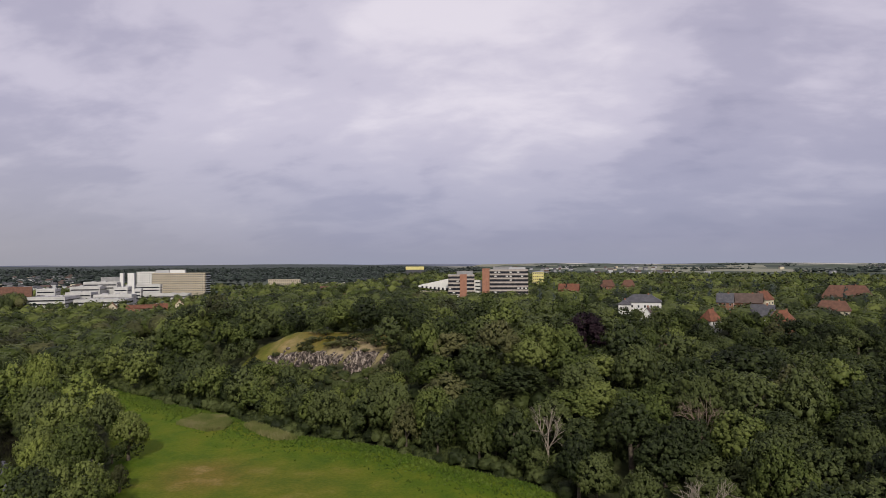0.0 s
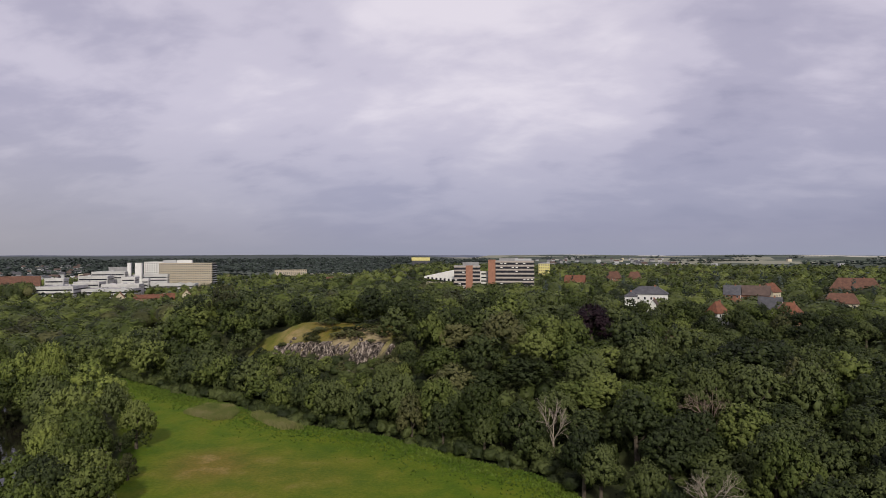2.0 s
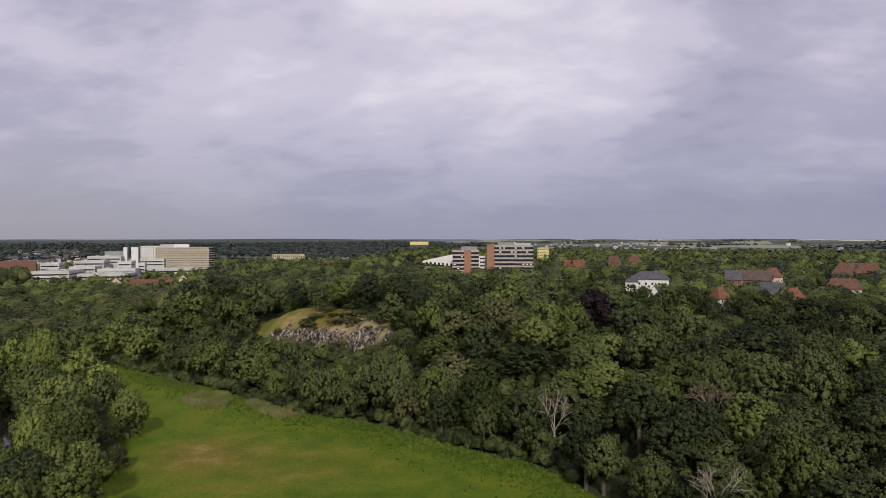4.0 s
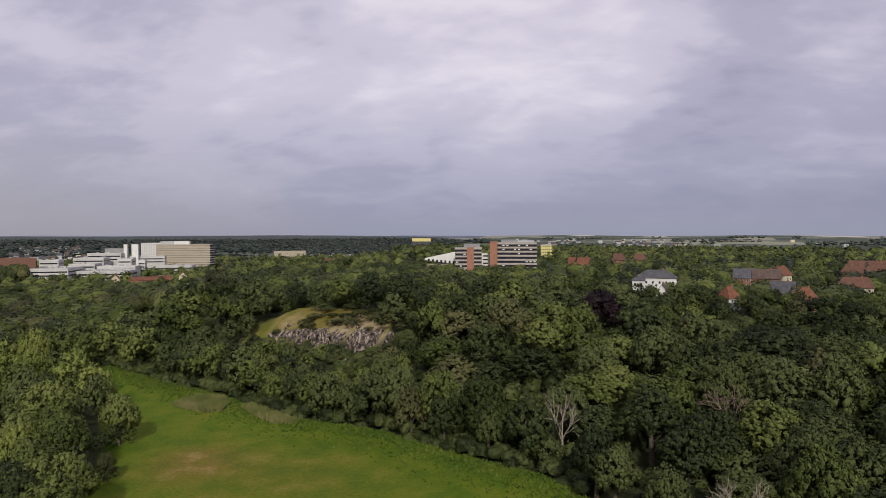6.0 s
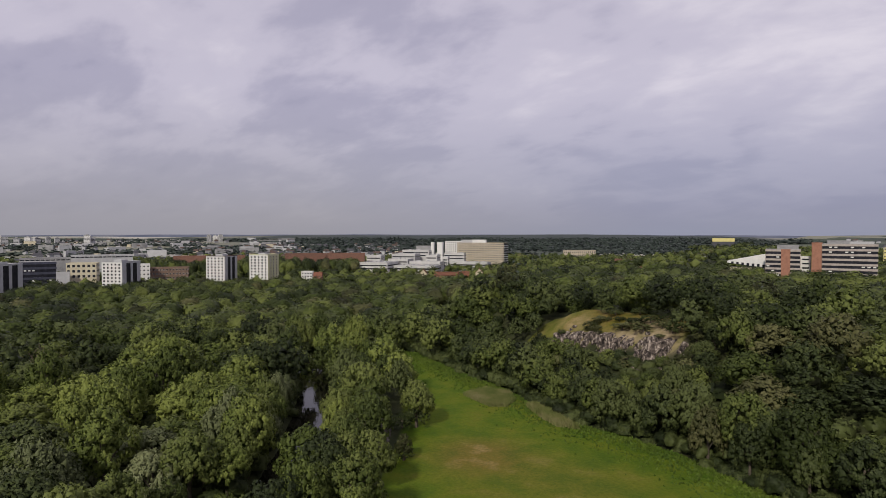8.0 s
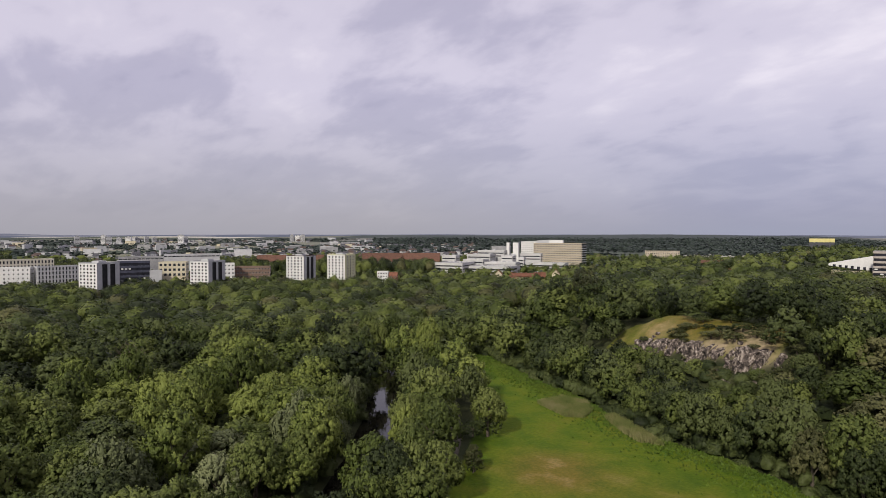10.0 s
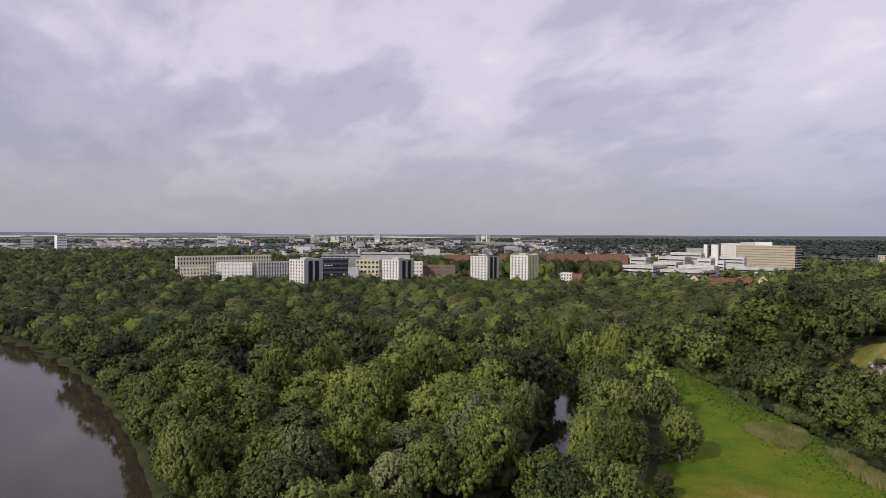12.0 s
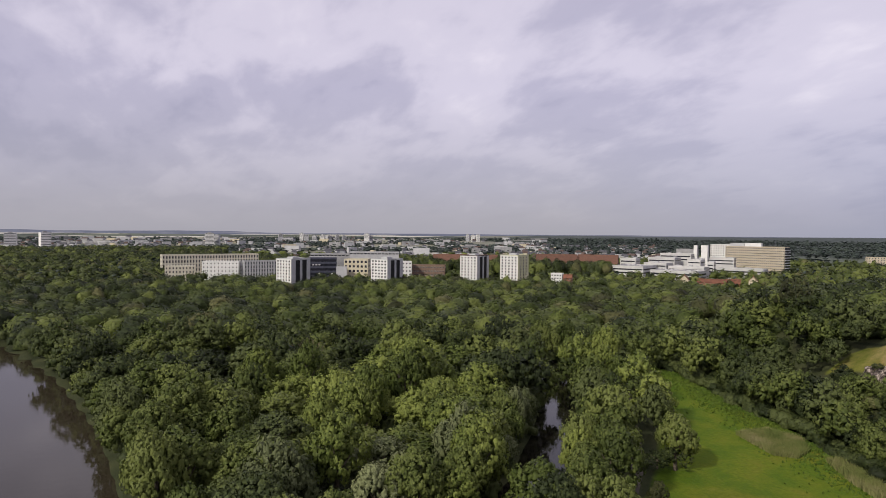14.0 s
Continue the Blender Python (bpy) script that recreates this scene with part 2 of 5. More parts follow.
TWIG = material("twig", [(0.12, 0.085, 0.065), (0.22, 0.17, 0.13)], 2.0, 0.9)
ROCK = material("rock", [(0.018, 0.014, 0.013), (0.075, 0.060, 0.052), (0.175, 0.140, 0.120), (0.40, 0.345, 0.30)], 1.0, 0.9, bump=1.0, detail=9,
                spread=(0.39, 0.63), fine=0.6, stretch=(1, 1, 0.45))
WHITE = material("white_render", [(0.54, 0.54, 0.53), (0.66, 0.65, 0.63)], 0.12, 0.7, fine=0.06)
CLINIC = material("clinic_panel", [(0.43, 0.43, 0.425), (0.56, 0.55, 0.535)], 0.10, 0.7, fine=0.1, vary=0.15)
GREYWHITE = material("grey_panel", [(0.34, 0.345, 0.36), (0.43, 0.43, 0.44)], 0.15, 0.65, fine=0.08)
CREAM = material("cream_render", [(0.44, 0.39, 0.28), (0.53, 0.48, 0.36)], 0.12, 0.75, fine=0.06)
PALE = material("pale_stone", [(0.50, 0.46, 0.36), (0.60, 0.56, 0.46)], 0.12, 0.75, fine=0.08)
TAN = material("tan_panel", [(0.33, 0.285, 0.215), (0.42, 0.365, 0.28)], 0.15, 0.75, fine=0.1)
YELLOW = material("yellow_panel", [(0.52, 0.46, 0.17), (0.60, 0.54, 0.24)], 0.1, 0.7)
LIMEPANEL = material("lime_panel", [(0.44, 0.43, 0.27), (0.52, 0.50, 0.33)], 0.15, 0.7, fine=0.08)
CONCRETE = material("concrete_band", [(0.30, 0.265, 0.24), (0.39, 0.35, 0.32)], 0.2, 0.8, fine=0.1)
BRICK = material("brick_wall", [(0.20, 0.095, 0.065), (0.29, 0.14, 0.095)], 0.4, 0.85, fine=0.2)
CORE = material("orange_brick", [(0.26, 0.125, 0.085), (0.34, 0.17, 0.115)], 0.4, 0.85, fine=0.2)
DULLBRICK = material("dull_brick_wall", [(0.13, 0.085, 0.065), (0.20, 0.135, 0.10)], 0.4, 0.85, fine=0.2)
ROOF_RED = material("red_tile_roof", [(0.120, 0.048, 0.030), (0.215, 0.088, 0.050)], 0.5, 0.8, fine=0.3, vary=0.3, bump=0.3)
ROOF_RUST = material("rust_tile_roof", [(0.092, 0.046, 0.033), (0.155, 0.078, 0.053)], 0.5, 0.85, fine=0.3, vary=0.3, bump=0.3)
ROOF_DARK = material("slate_roof", [(0.045, 0.045, 0.055), (0.09, 0.09, 0.10)], 0.5, 0.7, fine=0.2, bump=0.2)
ROOF_BROWN = material("brown_tile_roof", [(0.066, 0.046, 0.040), (0.112, 0.078, 0.066)], 0.5, 0.8, fine=0.25)
ROOF_FLAT = material("flat_roof", [(0.20, 0.20, 0.21), (0.32, 0.32, 0.32)], 0.1, 0.85, fine=0.15)
GLASS = material("window_glass", [(0.018, 0.020, 0.026), (0.035, 0.04, 0.05)], 0.3, 0.12, spec=0.5, vary=0.5)
DARKGLASS = material("dark_glazing", [(0.012, 0.013, 0.018), (0.03, 0.03, 0.04)], 0.2, 0.15, spec=0.5)
# matte near-black that puts the balconies' shade into the colour
STRIP = material("balcony_shade", [(0.010, 0.010, 0.012), (0.026, 0.025, 0.027)], 0.3, 0.6, spec=0.15, fine=0.3)
NAVY = material("navy_cladding", [(0.030, 0.032, 0.050), (0.055, 0.058, 0.085)], 0.2, 0.35, spec=0.5)
SLABGLASS = material("ward_glass", [(0.075, 0.070, 0.062), (0.15, 0.135, 0.11)], 0.25, 0.25, spec=0.4, vary=0.5)
FRAME = material("window_frame_paint", [(0.55, 0.54, 0.52), (0.66, 0.65, 0.63)], 1.0, 0.5)
GRAVEL = material("path_gravel", [(0.065, 0.055, 0.047), (0.12, 0.105, 0.09)], 0.6, 0.95, fine=0.3, coords="Generated")
# the blue-grey base colour holds the haze of distance
HAZED_HILL = material("hazed_hill", [(0.080, 0.094, 0.135), (0.112, 0.126, 0.170), (0.165, 0.175, 0.20)], 0.0035, 0.95, detail=4, stretch=(1, 1, 4), spread=(0.4, 0.68))
REED = material("reed_straw", [(0.085, 0.115, 0.025), (0.135, 0.145, 0.045), (0.20, 0.185, 0.085)], 0.12, 0.85)
GRASS = material("grass_tuft", [(0.050, 0.092, 0.006), (0.075, 0.112, 0.008), (0.105, 0.125, 0.014)], 0.06, 0.8, fine=0.4)
HERB = material("herb_tuft", [(0.050, 0.092, 0.007), (0.088, 0.128, 0.013)], 0.08, 0.8, fine=0.4)


def water_material(name, colour):
    m = bpy.data.materials.new(name)
    m.use_nodes = True
    tree = m.node_tree
    add, link = nodes_of(tree)
    b = tree.nodes["Principled BSDF"]
    b.inputs["Base Color"].default_value = (*colour, 1)
    b.inputs["Roughness"].default_value, b.inputs["IOR"].default_value = 0.05, 1.33
    co = add("ShaderNodeTexCoord")
    n = add("ShaderNodeTexNoise", Scale=0.5, Detail=4.0)
    link(co.outputs["Object"], n.inputs["Vector"])
    bp = add("ShaderNodeBump", Strength=0.10, Distance=0.2)
    link(n.outputs[0], bp.inputs["Height"])
    link(bp.outputs[0], b.inputs["Normal"])
    return m


WATER = water_material("river_water", (0.029, 0.024, 0.016))
POND = water_material("creek_water", (0.010, 0.009, 0.007))


def ground_material():
    """Meadow, dry slope, woodland floor and the far patchwork of fields on one sheet."""
    m = bpy.data.materials.new("ground_cover")
    m.use_nodes = True
    tree = m.node_tree
    add, link = nodes_of(tree)
    b = tree.nodes["Principled BSDF"]
    b.inputs["Roughness"].default_value = 0.9
    b.inputs["Specular IOR Level"].default_value = 0.15
    co = add("ShaderNodeTexCoord")
    at = add("ShaderNodeAttribute", attribute_name="cover")
    sep = add("ShaderNodeSeparateColor")
    link(at.outputs["Color"], sep.inputs[0])

    def noise_at(scale, detail=5.0, rough=0.6):
        n = add("ShaderNodeTexNoise", Scale=scale, Detail=detail, Roughness=rough)
        link(co.outputs["Object"], n.inputs["Vector"])
        return n.outputs[0]
    big, mid, fine = noise_at(0.018, 4), noise_at(0.11, 5), noise_at(1.1, 4, 0.7)
    v = math_node(add, link, "MULTIPLY_ADD", mid, 0.5, math_node(add, link, "MULTIPLY", big, 0.5))
    grass = ramp_node(tree, link, v, [(0.36, (0.036, 0.076, 0.003)), (0.47, (0.060, 0.100, 0.004)), (0.56, (0.088, 0.116, 0.006)), (0.68, (0.122, 0.114, 0.014))])
    worn = ramp_node(tree, link, mid, [(0.35, (0.100, 0.092, 0.014)), (0.55, (0.148, 0.104, 0.022)), (0.7, (0.24, 0.165, 0.070))])
    spots = math_node(add, link, "MULTIPLY", sep.outputs[1], math_node(add, link, "MULTIPLY_ADD", fine, 1.0, 0.25), clamp=True)
    grass = mix_col(add, link, spots, grass, worn)
    grain = ramp_node(tree, link, fine, [(0.3, (0.72, 0.74, 0.7)), (0.7, (1.12, 1.1, 1.08))])
    grass = mix_col(add, link, 1.0, grass, grain, "MULTIPLY")
    floor = ramp_node(tree, link, mid, [(0.35, (0.016, 0.022, 0.008)), (0.65, (0.045, 0.05, 0.02))])
    cell = add("ShaderNodeTexVoronoi", Scale=0.0042)
    mp = add("ShaderNodeMapping", Scale=(1.0, 0.55, 0.0), Rotation=(0, 0, 0.5))
    link(co.outputs["Object"], mp.inputs[0]), link(mp.outputs[0], cell.inputs["Vector"])
    cs = add("ShaderNodeSeparateColor")
    link(cell.outputs["Color"], cs.inputs[0])
    fields = ramp_node(tree, link, cs.outputs[0], [(0.0, (0.042, 0.054, 0.044)), (0.32, (0.085, 0.098, 0.074)), (0.56, (0.19, 0.19, 0.145)), (0.76, (0.40, 0.385, 0.34)), (0.90, (0.055, 0.068, 0.048))], "CONSTANT")
    # the far woodland floor turns blue-grey with distance: haze put into the colour
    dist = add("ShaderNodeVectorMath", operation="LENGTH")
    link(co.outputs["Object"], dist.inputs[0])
    haze = ramp_node(tree, link, math_node(add, link, "MULTIPLY", dist.outputs["Value"], 0.0003), [(0.3, (0, 0, 0)), (0.45, (1, 1, 1))])
    floor = mix_col(add, link, haze, floor, mix_col(add, link, mid, (0.032, 0.042, 0.042), (0.054, 0.064, 0.062)))
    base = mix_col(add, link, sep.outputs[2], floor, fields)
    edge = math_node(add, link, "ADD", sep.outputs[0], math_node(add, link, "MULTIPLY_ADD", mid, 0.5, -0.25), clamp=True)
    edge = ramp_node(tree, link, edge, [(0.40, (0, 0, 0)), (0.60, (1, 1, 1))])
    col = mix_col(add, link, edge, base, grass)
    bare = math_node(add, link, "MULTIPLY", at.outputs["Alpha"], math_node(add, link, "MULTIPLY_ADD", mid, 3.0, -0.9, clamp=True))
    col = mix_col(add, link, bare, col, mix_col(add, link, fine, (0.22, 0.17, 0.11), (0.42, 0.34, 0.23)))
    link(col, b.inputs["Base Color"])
    bp = add("ShaderNodeBump", Strength=0.6, Distance=0.3)
    link(fine, bp.inputs["Height"])
    link(bp.outputs[0], b.inputs["Normal"])
    return m


GROUND = ground_material()


# ---- mesh helpers ----
def mesh_of(name, verts, faces, mats):
    me = bpy.data.meshes.new(name)
    verts, faces = np.asarray(verts, np.float32), np.asarray(faces, np.int32)
    k = faces.shape[1]
    me.vertices.add(len(verts))
    me.vertices.foreach_set("co", verts.ravel())
    me.loops.add(faces.size)
    me.loops.foreach_set("vertex_index", faces.ravel())
    me.polygons.add(len(faces))
    me.polygons.foreach_set("loop_start", np.arange(0, faces.size, k, dtype=np.int32))
    for mt in mats:
        me.materials.append(mt)
    me.update(calc_edges=True)
    return me


def part(name, bm, mats, parent, label="", at=None):
    """Links a bmesh (or a mesh) as one object under a thing or a part."""
    if isinstance(bm, bmesh.types.BMesh):
        me = bpy.data.meshes.new(name)
        bm.to_mesh(me)
        bm.free()
        for mt in (mats if isinstance(mats, (list, tuple)) else [mats]):
            me.materials.append(mt)
    else:
        me = bm
    ob = new(name, me)
    ob.parent = parent
    if at is not None:
        ob.matrix_basis = at
    return tagged(ob, label)


def box(bm, x0, x1, y0, y1, z0, z1, mat=0):
    v = [bm.verts.new(p) for p in ((x0, y0, z0), (x1, y0, z0), (x1, y1, z0), (x0, y1, z0), (x0, y0, z1), (x1, y0, z1), (x1, y1, z1), (x0, y1, z1))]
    for q in ((3, 2, 1, 0), (4, 5, 6, 7), (0, 1, 5, 4), (1, 2, 6, 5), (2, 3, 7, 6), (3, 0, 4, 7)):
        bm.faces.new([v[i] for i in q]).material_index = mat


def boxes(*rows):
    bm = bmesh.new()
    for row in rows:
        box(bm, *row)
    return bm


# ---- ground ----
def build_ground():
    rad = np.concatenate([np.arange(4, 330, 3.6), np.geomspace(334, 4900, 72)])
    n_a = 330
    ang = np.linspace(0, 2 * np.pi, n_a, endpoint=False)
    R, A = np.meshgrid(rad, ang, indexing="ij")
    X, Y = -R * np.sin(A), R * np.cos(A)
    Z = land(X, Y)
    verts = np.stack([X.ravel(), Y.ravel(), Z.ravel()], 1)
    i, j = np.meshgrid(np.arange(len(rad) - 1), np.arange(n_a), indexing="ij")
    j2 = (j + 1) % n_a
    faces = np.stack([i * n_a + j, i * n_a + j2, (i + 1) * n_a + j2, (i + 1) * n_a + j], -1).reshape(-1, 4)[:, ::-1]
    verts = np.vstack([verts, [[0, 0, float(land(0, 0))]]])
    me = mesh_of("ground", verts, faces, [GROUND])
    bm = bmesh.new()
    bm.from_mesh(me)
    bm.verts.ensure_lookup_table()
    for k in range(n_a):
        bm.faces.new((bm.verts[len(verts) - 1], bm.verts[(k + 1) % n_a], bm.verts[k]))
    bmesh.ops.recalc_face_normals(bm, faces=bm.faces)
    bm.to_mesh(me)
    bm.free()
    x, y = verts[:, 0], verts[:, 1]
    a, q = crag(x, y)
    rim = 27 + 4 * np.sin(a * 0.2)
    top = smooth(-12, -8, a) * (1 - smooth(64, 69, a)) * smooth(0, 2, q) * (1 - smooth(rim - 3, rim + 3, q))
    slope = smooth(-13, -8, a) * (1 - smooth(2, 6, a)) * smooth(0, 4, q) * (1 - smooth(20, 25, q))
    sign = np.where(inside(x, y, MEADOW), 1.0, -1.0)
    lawn = smooth(-5, 5, sign * to_line(x, y, MEADOW + MEADOW[:1]))
    green = np.maximum(lawn, np.maximum(top, slope))
    worn = np.exp(-(((x + 77) / 10) ** 2 + ((y - 153) / 10) ** 2)) * 1.6 + np.exp(-(((x + 52) / 26) ** 2 + ((y - 148) / 16) ** 2)) * 0.45
    worn = worn + np.maximum(top * smooth(2, 8, a) * 1.1, np.maximum(slope, top) * 0.65)
    far = smooth(900, 1700, np.hypot(x, y))
    az = np.arctan2(-x, y)
    woods = smooth(0.03, 0.12, az) * (1 - smooth(0.72, 1.0, az)) * smooth(1500, 2000, np.hypot(x, y))
    attr = me.attributes.new("cover", "FLOAT_COLOR", "POINT")
    sand = top * (0.35 + 0.65 * smooth(30, 40, a)) * smooth(4, 12, a) * (1 - smooth(6, 13, q - 5 * np.sin(a * 0.16)))
    sand = np.maximum(sand, 0.15 * np.maximum(slope, top * (1 - smooth(4, 14, a))))
    data = np.stack([green, np.clip(worn, 0, 1), far * (1 - woods), sand], 1).astype(np.float32)
    attr.data.foreach_set("color", data.ravel())
    me.polygons.foreach_set("use_smooth", np.ones(len(me.polygons), bool))
    tagged(new("ground", me), "rolling ground with green meadow, woodland floor and far fields", "ground", kind="structure")


build_ground()


def distant_hills():
    """Two low ridges on the horizon, one behind the other."""
    n = 400
    az = np.radians(np.linspace(-50, 112, n))
    for row, (dist, base) in enumerate(((4560, 43.0), (4740, 44.0))):
        deg = np.degrees(az)
        x, y = -dist * np.sin(az), dist * np.cos(az)
        roll = 4.5 * wave(x, y, 1500, 61 + row) + 1.6 * wave(x, y, 420, 63 + row)
        hump = 12 * smooth(68, 76, deg) * (1 - smooth(79, 92, deg)) if row else 9 * smooth(74, 84, deg)
        crest = base + roll + hump - 15 * (1 - smooth(-1, 11, deg))
        foot = np.stack([x * 0.975, y * 0.975, np.full(n, 20.0)], 1)
        top = np.stack([x, y, crest], 1)
        back = np.stack([x * 1.02, y * 1.02, np.full(n, 10.0)], 1)
        v = np.vstack([foot, top, back])
        f = [(k * n + i, k * n + i + 1, (k + 1) * n + i + 1, (k + 1) * n + i) for k in range(2) for i in range(n - 1)]
        me = mesh_of("backdrop", v, np.array(f), [HAZED_HILL])
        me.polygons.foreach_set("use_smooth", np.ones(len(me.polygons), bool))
        tagged(new("backdrop", me), "low hills on the horizon, blue-grey haze put into their colour", "hills", kind="structure")


distant_hills()


def strip(line, half, z, name, mat, label, category):
    """A ribbon along a broken line."""
    pts = np.array(line, float)
    d = np.gradient(pts, axis=0)
    d /= np.linalg.norm(d, axis=1, keepdims=True)
    nrm = np.stack([-d[:, 1], d[:, 0]], 1)
    l, r = pts + nrm * half, pts - nrm * half
    zz = np.full((len(pts), 1), z) if z is not None else None
    v = np.vstack([np.hstack([l, zz if zz is not None else (land(l[:, 0], l[:, 1]) + 0.12)[:, None]]),
                   np.hstack([r, zz if zz is not None else (land(r[:, 0], r[:, 1]) + 0.12)[:, None]])])
    n = len(pts)
    f = [(i, n + i, n + i + 1, i + 1) for i in range(n - 1)]
    ob = new(name, mesh_of(name, v, np.array(f)[:, ::-1], [mat]))
    return tagged(ob, label, category, kind="structure")


def fine_line(line, step=6.0):
    out = []
    for (x0, y0), (x1, y1) in zip(line, line[1:]):
        k = max(1, int(math.hypot(x1 - x0, y1 - y0) / step))
        out += [(x0 + (x1 - x0) * i / k, y0 + (y1 - y0) * i / k) for i in range(k)]
    return out + [line[-1]]


strip(CREEK, 9.5, -1.35, "water_creek", POND, "narrow dark creek between overhanging trees", "creek")
rx = np.linspace(-900, 400, 60)
rb = np.interp(rx, BANK_X, BANK_Y)
rv = np.vstack([np.stack([rx, rb + 3, np.full(60, -1.5)], 1), np.stack([rx, rb - 115, np.full(60, -1.5)], 1)])
tagged(new("water_river", mesh_of("water_river", rv, np.array([(i, 60 + i, 61 + i, i + 1) for i in range(59)]), [WATER])),
       "broad brown river with smooth reflecting surface", "river", kind="structure")
strip(fine_line(FOOTPATH), 1.5, None, "footpath", GRAVEL, "narrow grey gravel footpath between trees", "path")


# ---- trees ----
def unit(v):
    return v / np.maximum(np.linalg.norm(v, axis=-1, keepdims=True), 1e-9)


def crown_data(seed, n_lobes, n_clumps, n_leaves, leaf, shape="round", puff=0.6, sides=5, ragged=1.0):
    """A crown about 10 m high and 10 m wide over a foot at 0: lobes, domed clumps of leaves on the lobes
    and loose sprays between them. Returns points, triangles and the points' normals."""
    r = np.random.RandomState(seed)
    lobes = []
    for i in range(n_lobes):
        if shape == "tall":
            h = 2.2 + 11.0 * (i + 0.5) / n_lobes
            w = 1.5 * math.sin(math.pi * min(0.95, (h + 1.5) / 16)) + 0.3
            a = i * 2.4 + r.uniform(-0.4, 0.4)
            lobes.append((w * 0.9 * math.cos(a), w * 0.9 * math.sin(a), h, r.uniform(1.7, 2.3)))
        elif shape == "cone":
            h = 1.4 + 12.0 * (i + 0.5) / n_lobes
            a = i * 2.4
            w = 2.9 * (1 - h / 15.5)
            lobes.append((w * 0.7 * math.cos(a), w * 0.7 * math.sin(a), h, 0.5 + w * 0.75))
        elif shape == "weeping":
            a = i * 2.4 + r.uniform(-0.4, 0.4)
            k = math.sqrt((i + 0.4) / n_lobes)
            lobes.append((3.6 * k * math.cos(a), 3.6 * k * math.sin(a), 7.4 - 3.4 * k * k + r.uniform(-0.7, 0.7), r.uniform(1.7, 2.4)))
        else:
            a = i * 2.4 + r.uniform(-0.5, 0.5)
            k = math.sqrt((i + 0.3) / n_lobes)
            lobes.append((3.8 * k * math.cos(a), 3.8 * k * math.sin(a), 8.4 - 4.2 * k ** 2.5 + r.uniform(-0.7, 0.6), r.uniform(1.2, 1.95)))
    lobes = np.array(lobes)
    c, rad = lobes[:, :3], lobes[:, 3]
    mid = np.array([0, 0, c[:, 2].mean() - 1.0])
    # clumps on the outside of the lobes, the larger lobes carrying more of them
    many = n_clumps * 8
    which = r.choice(n_lobes, many, p=rad ** 2 / (rad ** 2).sum())
    d = unit(r.normal(size=(many, 3)) + np.array([0, 0, 0.4]))
    p = c[which] + d * rad[which, None] * r.uniform(0.86, 1.06, (many, 1))
    gap = np.linalg.norm(p[:, None] - c[None], axis=2) / rad[None]
    ok = (gap > 0.84).all(1)
    p, d = p[ok], d[ok]
    # keep the clumps apart from one another
    kept = []
    least = puff * 0.95
    for q in range(len(p)):
        if len(kept) == n_clumps:
            break
        if not kept or (((p[kept] - p[q]) ** 2).sum(1) > least * least).all():
            kept.append(q)
    p, d = p[kept], d[kept]
    n = len(p)
    out = unit(p - mid)
    up = unit(0.8 * d + 0.35 * out + np.array([0, 0, 0.45]) + 0.22 * r.normal(size=d.shape))
    t1 = unit(np.cross(up, r.normal(size=up.shape)))
    t2 = np.cross(up, t1)
    pr = puff * r.uniform(0.7, 1.3, n)
    th = np.linspace(0, 2 * np.pi, sides, endpoint=False)[None] + r.uniform(-0.35, 0.35, (n, sides)) * ragged + r.uniform(0, 6.28, (n, 1))
    wide = pr[:, None] * (1 - (1 - r.uniform(0.55, 1.0, (n, sides))) * ragged)
    deep = pr[:, None] * (0.9 - (0.9 - r.uniform(0.5, 1.3, (n, sides))) * ragged)
    ring = p[:, None] + wide[..., None] * (np.cos(th)[..., None] * t1[:, None] + np.sin(th)[..., None] * t2[:, None]) - deep[..., None] * up[:, None]
    if shape == "weeping":
        ring[..., 2] -= 0.5 * pr[:, None]
    tip = p + up * (pr * r.uniform(0.0, 0.3, n))[:, None] + 0.2 * pr[:, None] * r.normal(size=p.shape)
    clump_v = np.concatenate([tip[:, None], ring], 1).reshape(-1, 3)
    first = np.arange(n)[:, None] * (sides + 1)
    m = np.arange(sides)[None]
    clump_f = np.stack([np.broadcast_to(first, (n, sides)), first + 1 + m, first + 1 + (m + 1) % sides], 2).reshape(-1, 3)
    # loose sprays that break the outline of the clumps
    of = np.repeat(np.arange(n), n_leaves)
    e = unit(up[of] + 0.62 * r.normal(size=(len(of), 3)))
    pos = p[of] + e * (pr[of] * r.uniform(0.75, 1.2, len(of)))[:, None] - up[of] * (0.38 * pr[of])[:, None]
    nrm = unit(e + 0.2 * up[of] + 0.42 * r.normal(size=e.shape))
    t1 = unit(np.cross(nrm, r.normal(size=nrm.shape)))
    t2 = np.cross(nrm, t1)
    size = leaf * r.uniform(0.6, 1.25, (len(pos), 1))
    a0 = pos + t1 * size
    a1 = pos - t1 * size * 0.5 + t2 * size * r.uniform(0.55, 0.9, (len(pos), 1))
    a2 = pos - t1 * size * 0.5 - t2 * size * r.uniform(0.55, 0.9, (len(pos), 1))
    leaf_v = np.stack([a0, a1, a2], 1).reshape(-1, 3)
    leaf_f = np.arange(len(leaf_v)).reshape(-1, 3) + len(clump_v)
    # leaves shade as parts of their rounded clump and crown
    fan = np.concatenate([tip[:, None], ring], 1)
    clump_n = unit(unit(fan - (p - 0.9 * pr[:, None] * up)[:, None]) + 0.45 * out[:, None]).reshape(-1, 3)
    leaf_n = np.repeat(unit(0.8 * e + 0.5 * out[of] + 0.42 * nrm), 3, 0)
    return np.vstack([clump_v, leaf_v]), np.vstack([clump_f, leaf_f]), np.vstack([clump_n, leaf_n])


